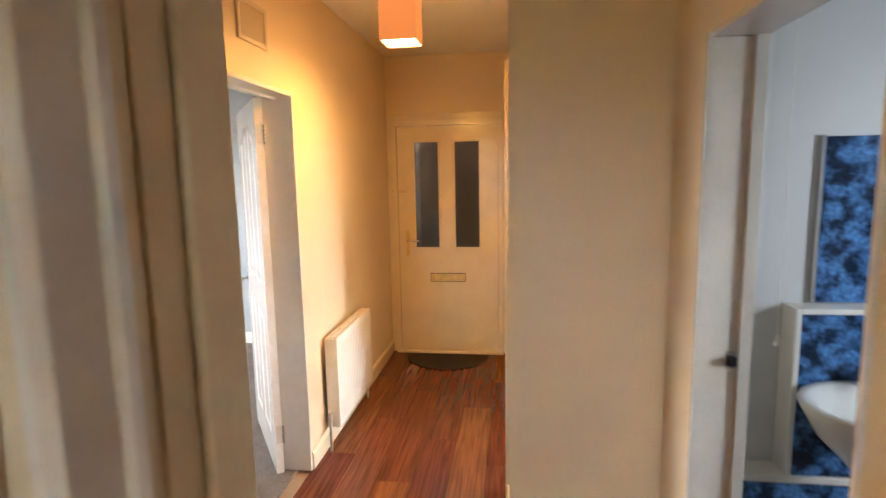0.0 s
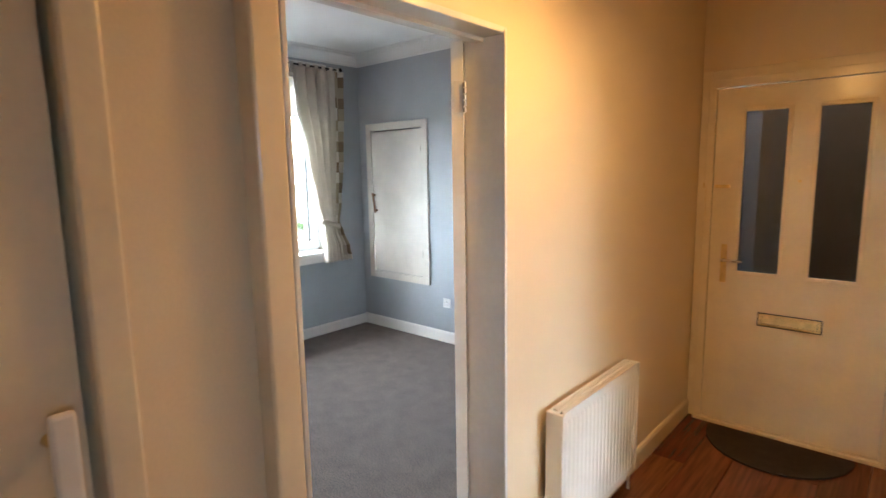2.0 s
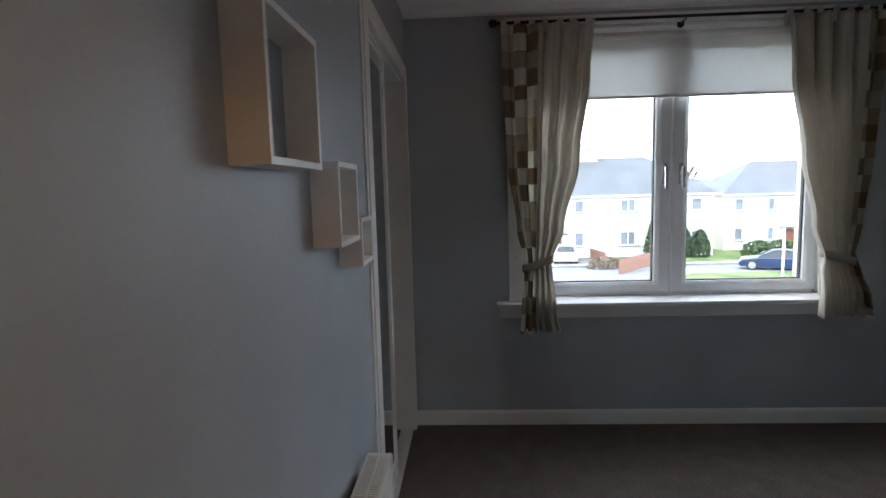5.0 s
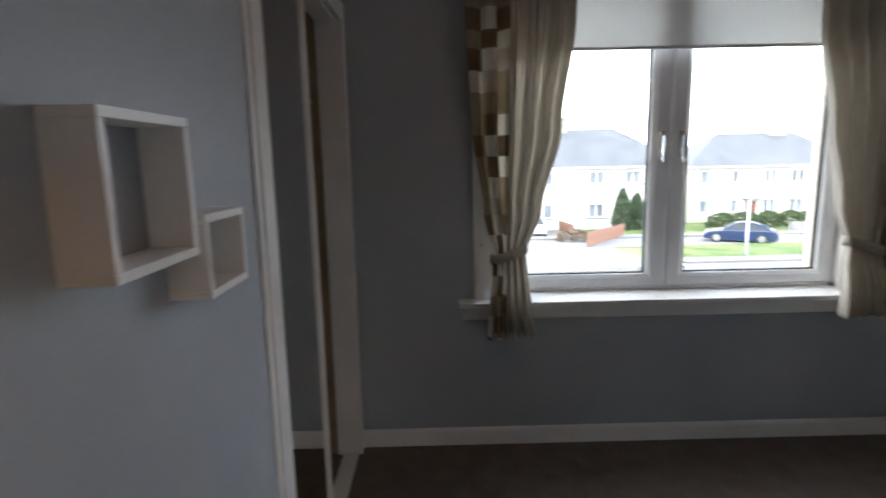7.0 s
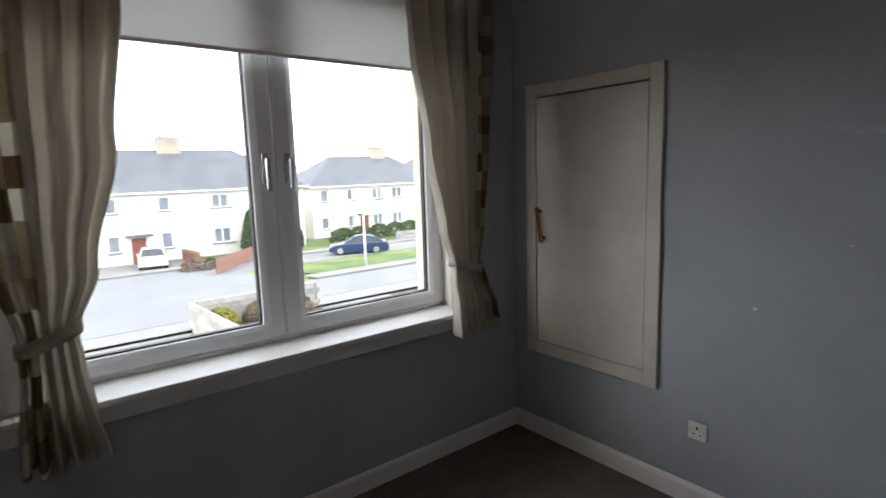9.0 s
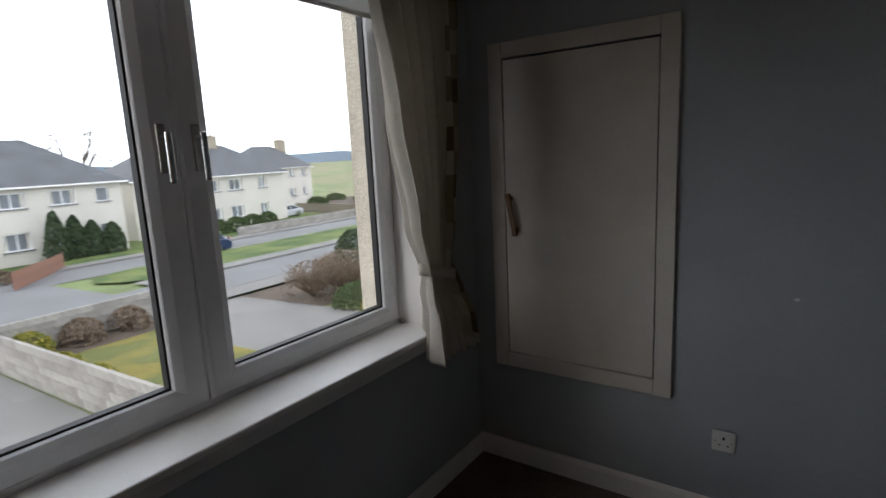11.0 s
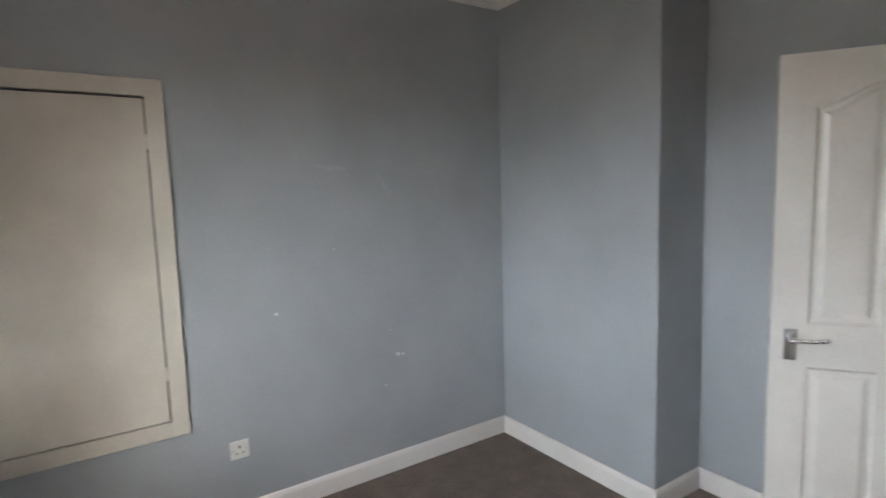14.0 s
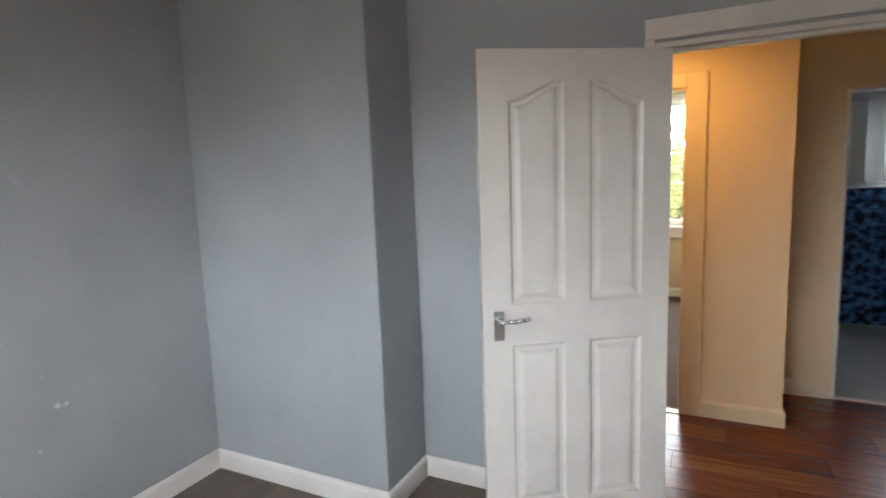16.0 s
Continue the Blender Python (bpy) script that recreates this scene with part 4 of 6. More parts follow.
fd = thing("front_door", "cream painted front door with two narrow glass panes, shut", "door", pose(0.095, 5.522, 0.022))
FW, FH = 0.872, 1.985
GL = ((0.150, 0.362, 0.935, 1.852), (0.500, 0.715, 0.935, 1.852))
dbm = slab('y', 0.0, 0.044, 0, FW, 0, FH, GL)
fbody = part("leaf", dbm, GLOSSC, fd)
for g in GL:
    bm = bmesh.new()
    for a in ((g[0] - 0.018, g[0] + 0.004, g[2] - 0.018, g[3] + 0.018), (g[1] - 0.004, g[1] + 0.018, g[2] - 0.018, g[3] + 0.018), (g[0] + 0.004, g[1] - 0.004, g[2] - 0.018, g[2] + 0.004), (g[0] + 0.004, g[1] - 0.004, g[3] - 0.004, g[3] + 0.018)):
        box(bm, a[0], a[1], -0.011, 0.0, a[2], a[3], bev=0.004)
    part("glazing_bead", bm, GLOSSC, fd)
    part("pane", bx(g[0], g[1], 0.018, 0.024, g[2], g[3]), glass("door_glass_" + str(int(g[0] * 100)), 0.08, (0.36, 0.35, 0.34)), fd, "dim glass pane")
lb = thing("letterbox", "brass letterbox flap on the front door", "letterbox", pose(0.525, 5.522, 0.69))
lbp = bmesh.new()
for a in ((-0.15, 0.15, 0.022, 0.034), (-0.15, 0.15, -0.034, -0.022), (-0.15, -0.135, -0.022, 0.022), (0.135, 0.15, -0.022, 0.022)):
    box(lbp, a[0], a[1], -0.008, 0.0, a[2], a[3], bev=0.002)
# dark outline round the letterbox, made as a slightly larger thin plate
part("dark_outline", bx(-0.156, 0.156, -0.003, 0.0, -0.040, 0.040, bev=0.001), DARKM, lb, "dark outline round the brass")
part("surround", lbp, BRASS, lb)
part("flap", bx(-0.133, 0.133, -0.005, -0.001, -0.021, 0.021, bev=0.001), BRASS, lb)
part("handle_plate", bx(0.062, 0.096, -0.008, 0, 0.86, 1.09, bev=0.004), BRASS, fd, "worn brass handle plate")
hv = cy((0.079, -0.008, 1.0), (0.079, -0.05, 1.0), 0.008, seg=12)
cyl(hv, (0.079, -0.048, 1.0), (0.185, -0.044, 1.0), 0.009, 0.007, seg=12)
part("lever", hv, CHROME, fd, smooth=True)
part("spyhole", cy((0.432, -0.004, 1.46), (0.432, 0.0, 1.46), 0.009, seg=16), BRASS, fd)
ch = bx(0.01, 0.09, -0.012, 0, 1.42, 1.44, bev=0.003)
part("chain_slide", ch, BRASS, fd)
cm = bmesh.new()
for i in range(9):
    cyl(cm, (-0.035, -0.012, 1.43 - i * 0.020), (-0.035, -0.012, 1.418 - i * 0.020), 0.003, seg=6)
box(cm, -0.055, -0.02, -0.006, 0, 1.42, 1.45)
part("door_chain", cm, BRASS, fd)
casing("door_frame_front", "cream painted frame round the front door", [
    ("jamb", bx(0.05, 0.092, 5.508, 5.60, 0, 2.012, bev=0.003)), ("jamb", bx(0.970, 1.01, 5.508, 5.60, 0, 2.012, bev=0.003)),
    ("head", bx(0.05, 1.01, 5.508, 5.60, 2.012, 2.06, bev=0.003)), ("architrave", bx(0.004, 0.062, 5.532, 5.552, 0, 2.115, bev=0.004)),
    ("architrave", bx(1.0, 1.082, 5.532, 5.552, 0, 2.115, bev=0.004)), ("architrave", bx(0.062, 1.0, 5.532, 5.552, 2.05, 2.115, bev=0.004)),
    ("threshold", bx(0.05, 1.01, 5.49, 5.60, -0.005, 0.020, bev=0.004))], GLOSSC)

matbm = bmesh.new()
vs = [matbm.verts.new((0.52 + 0.36 * math.cos(math.pi * (1 + i / 28)), 5.455 + 0.385 * math.sin(math.pi * (1 + i / 28)), 0.0)) for i in range(29)]
face = matbm.faces.new(vs)
ex = bmesh.ops.extrude_face_region(matbm, geom=[face])
bmesh.ops.translate(matbm, vec=(0, 0, 0.011), verts=[v for v in ex["geom"] if isinstance(v, bmesh.types.BMVert)])
tagged(obj("doormat", matbm, mat("dark_coir", (0.035, 0.022, 0.014), 0.95, var=0.2, scale=20, fine=0.4, fine_scale=350, bump=0.9, dist=0.003)),
       "half-round dark brown doormat at the front door", "doormat")

# hall vent over the bedroom door


def grille(name, label, x, y0, y1, z0, z1, n, dark, m):
    t = thing(name, label, "vent")
    bm = bmesh.new()
    e = 0.022
    for a in ((y0, y0 + e, z0, z1), (y1 - e, y1, z0, z1), (y0 + e, y1 - e, z0, z0 + e), (y0 + e, y1 - e, z1 - e, z1)):
        box(bm, x, x + 0.010, *a, bev=0.003)
    part("frame", bm, m, t)
    for i in range(n):
        z = z0 + e + (z1 - z0 - 2 * e) * (i + 0.5) / n
        s = bmesh.new()
        box(s, x + 0.001, x + 0.008, y0 + e, y1 - e, z - 0.0016, z + 0.0016)
        part("slat", s, m, t)
    part("backing", bx(x - 0.002, x + 0.0005, y0 + e, y1 - e, z0 + e, z1 - e), dark, t)
    return t


grille("hall_vent", "cream painted wall vent above the bedroom door", 0.001, 3.00, 3.262, 2.155, 2.33, 14, GLOSSC, GLOSSC)

# hall cupboard beside the bedroom door
hc = thing("hall_cupboard", "cream painted flush cupboard door in the hall, shut", "cupboard")
part("door", bx(0.0, 0.078, 1.60, 2.272, 0.02, 2.02, bev=0.004), GLOSSC, hc)
fbm = bmesh.new()
box(fbm, 0.0, 0.108, 2.284, 2.34, 0, 2.08, bev=0.006)
box(fbm, 0.0, 0.108, 1.60, 2.284, 2.03, 2.08, bev=0.006)
part("frame", fbm, GLOSSC, hc)
# black sheet standing for the unlit inside of the cupboard
part("inside", bx(-0.06, -0.03, 1.5, 2.3, 0, 2.04), BLACK, hc)
hd = bx(0.112, 0.130, 2.215, 2.250, 1.04, 1.24, bev=0.006)
hh = part("handle", hd, PLASTIC, hc, "white bar handle")
for z in (1.09, 1.19):
    part("handle_post", cy((0.078, 2.222, z), (0.114, 2.228, z), 0.010, 0.008, seg=12), BRASS, hh)
# black backing on the solid door paints the shade behind the slats
grille("cupboard_grille", "slatted vent grille set in the hall cupboard door, its gaps backed in black", 0.079, 1.997, 2.188, 1.665, 1.92, 17, BLACK, GLOSSC)

casing("door_frame_living", "cream painted frame of the living room doorway", [
    ("architrave", bx(1.063, 1.085, 3.315, 3.425, 0, 2.08, bev=0.004)), ("architrave", bx(1.063, 1.085, 4.195, 4.30, 0, 2.08, bev=0.004)),
    ("architrave", bx(1.063, 1.085, 3.425, 4.195, 1.995, 2.08, bev=0.004)),
    ("jamb", bx(1.075, 1.195, 3.42, 3.436, 0, 1.995, bev=0.003)), ("jamb", bx(1.075, 1.195, 4.184, 4.2, 0, 1.995, bev=0.003)),
    ("head", bx(1.075, 1.195, 3.42, 4.2, 1.98, 1.996, bev=0.003)), ("threshold", bx(1.062, 1.12, 3.436, 4.184, -0.01, 0.006, bev=0.002))], GLOSSC)
casing("door_frame_bathroom", "white gloss painted frame of the bathroom doorway", [
    ("jamb", bx(1.655, 1.81, 2.53, 2.548, 0, 1.96, bev=0.003)), ("jamb", bx(1.655, 1.81, 1.757, 1.775, 0, 1.96, bev=0.003)),
    ("door_stop", bx(1.77, 1.805, 2.516, 2.53, 0, 1.96, bev=0.002)), ("edge_bead", bx(1.648, 1.664, 2.53, 2.552, 0, 1.975, bev=0.003)),
    ("head", bx(1.655, 1.81, 1.775, 2.53, 1.96, 1.978, bev=0.003)), ("threshold", bx(1.655, 1.70, 1.775, 2.53, -0.01, 0.008, bev=0.002))], GLOSS)
keep = thing("latch_keeper", "small dark metal latch keeper on the bathroom door frame", "latch", pose(1.752, 2.53, 1.02))
part("plate", bx(-0.012, 0.012, -0.004, 0.014, -0.028, 0.028, bev=0.002), STEEL, keep)
part("box", bx(-0.014, 0.010, -0.028, -0.004, -0.014, 0.016, bev=0.004), DARKM, keep)

# ---- bathroom ----


def marble(name):
    m = mat(name, (0.010, 0.026, 0.070), 0.10, var=0.35, scale=16, fine=0.5, fine_scale=60, bump=0.0, tint=(0.06, 0.17, 0.40))
    return m


MARB = marble("blue_marbled_panel")
bp = thing("splashback", "glossy blue marbled wall panel behind the basin", "wall panel")
part("panel", bx(2.20, 2.85, 2.965, 2.98, 1.10, 1.70), MARB, bp)
part("edge_trim", bx(2.186, 2.20, 2.96, 2.98, 1.10, 1.705, bev=0.002), CHROME, bp)
boxing = thing("pipe_boxing", "blue panelled pipe boxing with white edge trim", "boxing")
part("panel", bx(2.12, 2.85, 2.885, 2.98, 0.46, 1.075), MARB, boxing)
part("edge_trim", bx(2.10, 2.12, 2.875, 2.98, 0.44, 1.095, bev=0.003), SATIN, boxing)
part("top_trim", bx(2.12, 2.85, 2.875, 2.98, 1.075, 1.095, bev=0.003), SATIN, boxing)
part("bottom_trim", bx(1.93, 2.85, 2.87, 2.98, 0.435, 0.46, bev=0.003), SATIN, boxing)
part("plinth", bx(1.95, 2.85, 2.90, 2.98, 0.0, 0.435), MARB, boxing)
basin = thing("wash_basin", "white ceramic wash basin with a chrome tap", "basin", pose(2.285, 2.876, 0.775))
bb = bmesh.new()
ringn = 36
prof = [(0.02, -0.16), (0.10, -0.155), (0.19, -0.06), (0.235, 0.02), (0.25, 0.05), (0.245, 0.06), (0.215, 0.055), (0.19, 0.03), (0.14, -0.05), (0.02, -0.075)]
rings = []
for r, z in prof:
    ring = []
    for i in range(ringn):
        a = 6.2832 * i / ringn
        yy = -0.21 + r * 0.86 * math.sin(a)
        ring.append(bb.verts.new((r * math.cos(a), min(yy, 0.0), z)))
    rings.append(ring)
for r0, r1 in zip(rings, rings[1:]):
    for i in range(ringn):
        j = (i + 1) % ringn
        bb.faces.new((r0[i], r0[j], r1[j], r1[i]))
bb.faces.new(rings[0])
bb.faces.new(rings[-1])
part("bowl", bb, CERAMIC, basin, smooth=True)
tp = cy((0.05, -0.05, 0.05), (0.05, -0.05, 0.12), 0.014, seg=14)
cyl(tp, (0.05, -0.05, 0.11), (0.05, -0.14, 0.10), 0.010, seg=12)
cyl(tp, (0.05, -0.05, 0.12), (0.05, -0.05, 0.15), 0.02, 0.016, seg=14)
part("tap", tp, CHROME, basin, smooth=True)
pull = thing("pull_cord", "thin white pull cord with a small knob", "pull cord", pose(2.07, 2.94, 0))
part("cord", cy((0, 0, 0.98), (0, 0, 2.55), 0.0015, seg=6), PLASTIC, pull)
part("knob", cy((0, 0, 0.94), (0, 0, 0.98), 0.009, 0.006, seg=12), PLASTIC, pull)
dw = thing("wall_panelling", "dark blue marbled panelling along the bathroom wall", "wall panel")
for y0, y1 in ((0.7, 1.3), (1.302, 1.9), (1.902, 2.5), (2.502, 2.88)):
    part("panel", bx(3.738, 3.75, y0, y1, 0.0, 1.29, bev=0.002), MARB, dw)
part("cap_trim", bx(3.732, 3.75, 0.7, 2.88, 1.29, 1.305, bev=0.002), UPVC, dw)
wc = thing("toilet", "white ceramic toilet in the dim bathroom", "toilet", pose(3.45, 2.55, 0))
tb = cy((-0.05, 0, 0.0), (-0.05, 0, 0.36), 0.11, 0.18, seg=24)
part("pan", tb, CERAMIC, wc, smooth=True)
part("seat", cy((-0.06, 0, 0.37), (-0.06, 0, 0.40), 0.20, 0.19, seg=28), CERAMIC, wc)
part("cistern", bx(0.10, 0.28, -0.2, 0.2, 0.40, 0.78, bev=0.02), CERAMIC, wc)
cab = thing("bathroom_cabinet", "white bathroom wall cabinet beside the window", "cabinet", pose(3.75, 2.32, 1.35))
part("body", bx(-0.16, 0, -0.28, 0.28, 0, 0.72, bev=0.004), SATIN, cab)
for s in (-1, 1):
    d = part("door", bx(-0.178, -0.162, min(s * 0.004, s * 0.278), max(s * 0.004, s * 0.278), 0.004, 0.716, bev=0.003), SATIN, cab)
    part("handle", cy((-0.178, s * 0.03, 0.2), (-0.192, s * 0.03, 0.2), 0.009, seg=12), CHROME, d)

# unseen window, added so that sky light brightens the start of the hall
hw = thing("window_4_added", "unseen white plastic window added at the end of the hall for daylight", "window", kind="structure")
hwf = bmesh.new()
for a in ((0.9, 0.94, 1.1, 2.0), (1.52, 1.56, 1.1, 2.0), (0.94, 1.52, 1.1, 1.14), (0.94, 1.52, 1.96, 2.0)):
    box(hwf, a[0], a[1], -3.57, -3.52, a[2], a[3], bev=0.003)
part("window_frame", hwf, UPVC, hw)
p4 = part("pane", bx(0.94, 1.52, -3.55, -3.544, 1.14, 1.96), PANE, hw)
p4.visible_shadow = False

# unseen window; its dark pane keeps direct sky light off the hall wall
bw = thing("window_3", "small unseen bathroom window with a darkened pane", "window", kind="structure")
bwf = bmesh.new()
for a in ((1.1, 1.15, 1.3, 2.1), (1.85, 1.9, 1.3, 2.1), (1.15, 1.85, 1.3, 1.35), (1.15, 1.85, 2.05, 2.1)):
    box(bwf, 3.78, 3.83, *a, bev=0.003)
part("window_frame", bwf, UPVC, bw)
p3 = part("pane", bx(3.80, 3.806, 1.15, 1.85, 1.35, 2.05), glass("sky_dimming_glass", 0.4, (0.22, 0.24, 0.26)), bw, "pane tinted dark to hold back sky light")
p3.visible_shadow = False

# ---- living room window and radiator beyond the far doorway ----
lw = thing("window_2", "white plastic living room window", "window", kind="structure")
lwf = bmesh.new()
for a in ((3.45, 3.51, 0.86, 2.42), (4.89, 4.95, 0.86, 2.42), (3.51, 4.89, 0.86, 0.93), (3.51, 4.89, 2.35, 2.42), (4.17, 4.23, 0.93, 2.35)):
    box(lwf, 4.55, 4.61, *a, bev=0.004)
part("window_frame", lwf, UPVC, lw)
for a in ((3.51, 4.17), (4.23, 4.89)):
    p2 = part("pane", bx(4.575, 4.581, a[0], a[1], 0.93, 2.35), PANE, lw)
    p2.visible_shadow = False
part("window_sill", bx(4.40, 4.56, 3.37, 5.07, 0.82, 0.86, bev=0.006), SATIN, lw)
part("apron", bx(4.47, 4.5, 3.39, 5.03, 0.72, 0.82, bev=0.003), SATIN, lw)
lwb = thing("living_blind", "white roller blind rolled up at the living room window", "blind")
part("fabric", bx(4.49, 4.492, 3.47, 4.93, 2.27, 2.42), blind_cloth, lwb)
part("bottom_bar", bx(4.486, 4.496, 3.47, 4.93, 2.255, 2.27, bev=0.003), SATIN, lwb)

# ---- outside ----
ROUGHCAST = mat("cream_roughcast", (0.62, 0.56, 0.46), 0.9, var=0.12, scale=7, fine=0.22, fine_scale=110, bump=0.9, dist=0.008)
RENDERW = mat("white_house_render", (0.62, 0.585, 0.52), 0.9, var=0.06, scale=0.6, fine=0.08, fine_scale=12, bump=0.3, dist=0.02)
RENDERB = mat("brown_grey_render", (0.40, 0.34, 0.28), 0.9, var=0.08, scale=0.6, fine=0.08, fine_scale=12, bump=0.3, dist=0.02)
SLATE = mat("grey_slate_roof", (0.105, 0.108, 0.115), 0.7, var=0.18, scale=0.8, fine=0.25, fine_scale=9, bump=0.5, dist=0.03)
TILER = mat("brown_tile_roof", (0.15, 0.125, 0.105), 0.8, var=0.15, scale=0.8, fine=0.25, fine_scale=9, bump=0.5, dist=0.03)
ASPHALT = mat("worn_asphalt", (0.17, 0.17, 0.17), 0.85, var=0.12, scale=0.35, fine=0.2, fine_scale=40, bump=0.4, dist=0.004)
PAVE = mat("pale_concrete_paving", (0.20, 0.193, 0.18), 0.9, var=0.12, scale=0.6, fine=0.15, fine_scale=30, bump=0.3, dist=0.004)
GRASS = mat("grass", (0.075, 0.125, 0.028), 0.95, var=0.25, scale=0.5, fine=0.4, fine_scale=25, bump=0.9, dist=0.05, tint=(0.125, 0.155, 0.04))
MOSSY = mat("mossy_yellow_lawn", (0.24, 0.20, 0.04), 0.95, var=0.25, scale=0.8, fine=0.4, fine_scale=25, bump=0.9, dist=0.04, tint=(0.11, 0.12, 0.03))
SOIL = mat("bare_soil", (0.10, 0.075, 0.055), 0.95, var=0.3, scale=1, fine=0.4, fine_scale=20, bump=0.9, dist=0.05)
FIELD = mat("pale_field", (0.25, 0.23, 0.12), 0.95, var=0.3, scale=0.02, fine=0.3, fine_scale=0.4, bump=0.0, tint=(0.13, 0.165, 0.06))
BLOCK = pieces("grey_concrete_block", (0.30, 0.28, 0.25), spread=0.2, hue=0.01, rough=0.95, var=0.15, scale=6, fine=0.25, fine_scale=45, bump=0.7, dist=0.006)
REDFENCE = mat("red_stained_boards", (0.24, 0.12, 0.08), 0.8, var=0.2, scale=3, fine=0.15, fine_scale=30)
TIMBER = mat("grey_weathered_timber", (0.20, 0.17, 0.13), 0.9, var=0.25, scale=4, fine=0.2, fine_scale=30)
BARK = mat("bark", (0.10, 0.08, 0.06), 0.95, var=0.25, scale=6, fine=0.3, fine_scale=40, bump=0.9, dist=0.01)
CHIMNEY = mat("weathered_chimney_stack", (0.36, 0.31, 0.24), 0.95, var=0.2, scale=1.5, fine=0.2, fine_scale=20)
WINDARK = mat("dim_house_window", (0.20, 0.215, 0.235), 0.12, var=0.3, scale=0.8, fine=0, bump=0)


def leafy(name, a, b):
    m = bpy.data.materials.new(name)
    m.use_nodes = True
    n, l = m.node_tree.nodes, m.node_tree.links
    p = n["Principled BSDF"]
    p.inputs["Roughness"].default_value = 0.7
    g = n.new("ShaderNodeNewGeometry")
    mx = n.new("ShaderNodeMix")
    mx.data_type = 'RGBA'
    mx.inputs[6].default_value, mx.inputs[7].default_value = (*a, 1), (*b, 1)
    l.new(g.outputs["Random Per Island"], mx.inputs[0])
    l.new(mx.outputs[2], p.inputs["Base Color"])
    return m


CONIFER = leafy("conifer_green", (0.025, 0.045, 0.018), (0.07, 0.10, 0.04))
HEDGEG = leafy("hedge_green", (0.03, 0.055, 0.015), (0.09, 0.125, 0.04))
TWIG = leafy("brown_twigs", (0.10, 0.07, 0.045), (0.26, 0.19, 0.13))
YELLOWG = leafy("yellow_green_leaves", (0.09, 0.13, 0.02), (0.40, 0.33, 0.04))
TREEG = leafy("spring_tree_leaves", (0.10, 0.13, 0.04), (0.34, 0.30, 0.10))


def gz(x, y=0):
    return -2.9 + 0.0435 * (min(max(x, -90), -3.65) + 3.65)


def terrain(name, rects, material, lift, label, category, step=4.0):
    """Ground cover over rectangles (x0, x1, y0, y1), following the slope."""
    bm = bmesh.new()
    for x0, x1, y0, y1 in rects:
        nx, ny = max(1, int((x1 - x0) / step)), max(1, int((y1 - y0) / step))
        g = [[bm.verts.new((x0 + (x1 - x0) * i / nx, y0 + (y1 - y0) * j / ny, gz(x0 + (x1 - x0) * i / nx) + lift)) for i in range(nx + 1)] for j in range(ny + 1)]
        for j in range(ny):
            for i in range(nx):
                bm.faces.new((g[j][i], g[j][i + 1], g[j + 1][i + 1], g[j + 1][i]))
    return structure(name, bm, material, label, category)


gb = bmesh.new()
xs = [-1500, -400, -120, -90, -60, -40, -20, -3.65, 20, 120, 1500]
ys = [-1500, -300, -60, 0, 60, 160, 400, 1500]
gg = [[gb.verts.new((x, y, gz(x) - (0.03 if x > -400 else 0.0))) for x in xs] for y in ys]
for j in range(len(ys) - 1):
    for i in range(len(xs) - 1):
        gb.faces.new((gg[j][i], gg[j][i + 1], gg[j + 1][i + 1], gg[j + 1][i]))
structure("ground", gb, FIELD, "pale fields and open ground running to the horizon", "ground")
terrain("road", [(-27.2, -21.9, -60, 110), (-39.5, -34.2, -30, 75), (-34.2, -27.2, 2.5, 14.0), (-60, -27.2, 42, 47.5)], ASPHALT, 0.0, "worn grey asphalt road bending past the houses", "road")
terrain("pavement", [(-21.9, -20.3, -60, 110), (-41.2, -39.5, -30, 75), (-28.6, -27.2, 15.5, 42)], PAVE, 0.10, "pale concrete pavement with a kerb", "pavement")
kb = bmesh.new()
for x in (-21.92, -27.18, -39.48):
    y0, y1 = (15.5, 42) if x == -27.18 else (-60, 75)
    box(kb, x - 0.06, x + 0.06, y0, y1, gz(x) - 0.05, gz(x) + 0.115)
structure("kerb", kb, PAVE, "concrete kerb stones along the road", "kerb")
# grass island with a rounded tip
ib = bmesh.new()
pts = [(-28.6, 42), (-28.6, 16.6), (-29.6, 15.4), (-31.2, 14.9), (-32.8, 15.4), (-33.8, 17.0), (-34.1, 20), (-34.1, 42)]
ib.faces.new([ib.verts.new((x, y, gz(x) + 0.09)) for x, y in pts])
structure("verge", ib, GRASS, "green grass island beside the road", "grass")
terrain("lawn", [(-20.2, -9.0, 8.0, 11.6)], MOSSY, 0.02, "mossy yellow-green front lawn", "grass")
terrain("lawn_neighbour", [(-15.6, -6.0, 17.4, 27)], MOSSY, 0.03, "neighbour's mossy yellow-green lawn", "grass")
terrain("garden_beds", [(-20.2, -15.6, 15.6, 30), (-20.2, -18.9, 8.0, 12.4)], SOIL, 0.025, "bare garden soil under the shrubs", "ground")
terrain("driveway", [(-20.3, -9.0, 11.6, 15.6), (-9.0, -3.7, 8, 17.2)], PAVE, 0.015, "pale concrete driveway with a parked car", "driveway")
# dark ground added near the building, so less light bounces into the bedroom
terrain("ground_near_dark", [(-20.3, -3.7, -40, 4.2), (-20.3, -3.7, 27, 60)], SOIL, 0.012, "dark soil-coloured ground added beside the building to cut bounced light", "ground")
terrain("path", [(-20.3, -3.7, 4.2, 7.6)], PAVE, 0.015, "pale paved path beside the block wall", "path")
terrain("gardens_opposite", [(-60, -41.2, 14, 60)], GRASS, 0.02, "front gardens across the road", "grass")
terrain("drive_opposite", [(-47, -39.5, 6, 13.5)], PAVE, 0.06, "driveway across the road", "driveway")
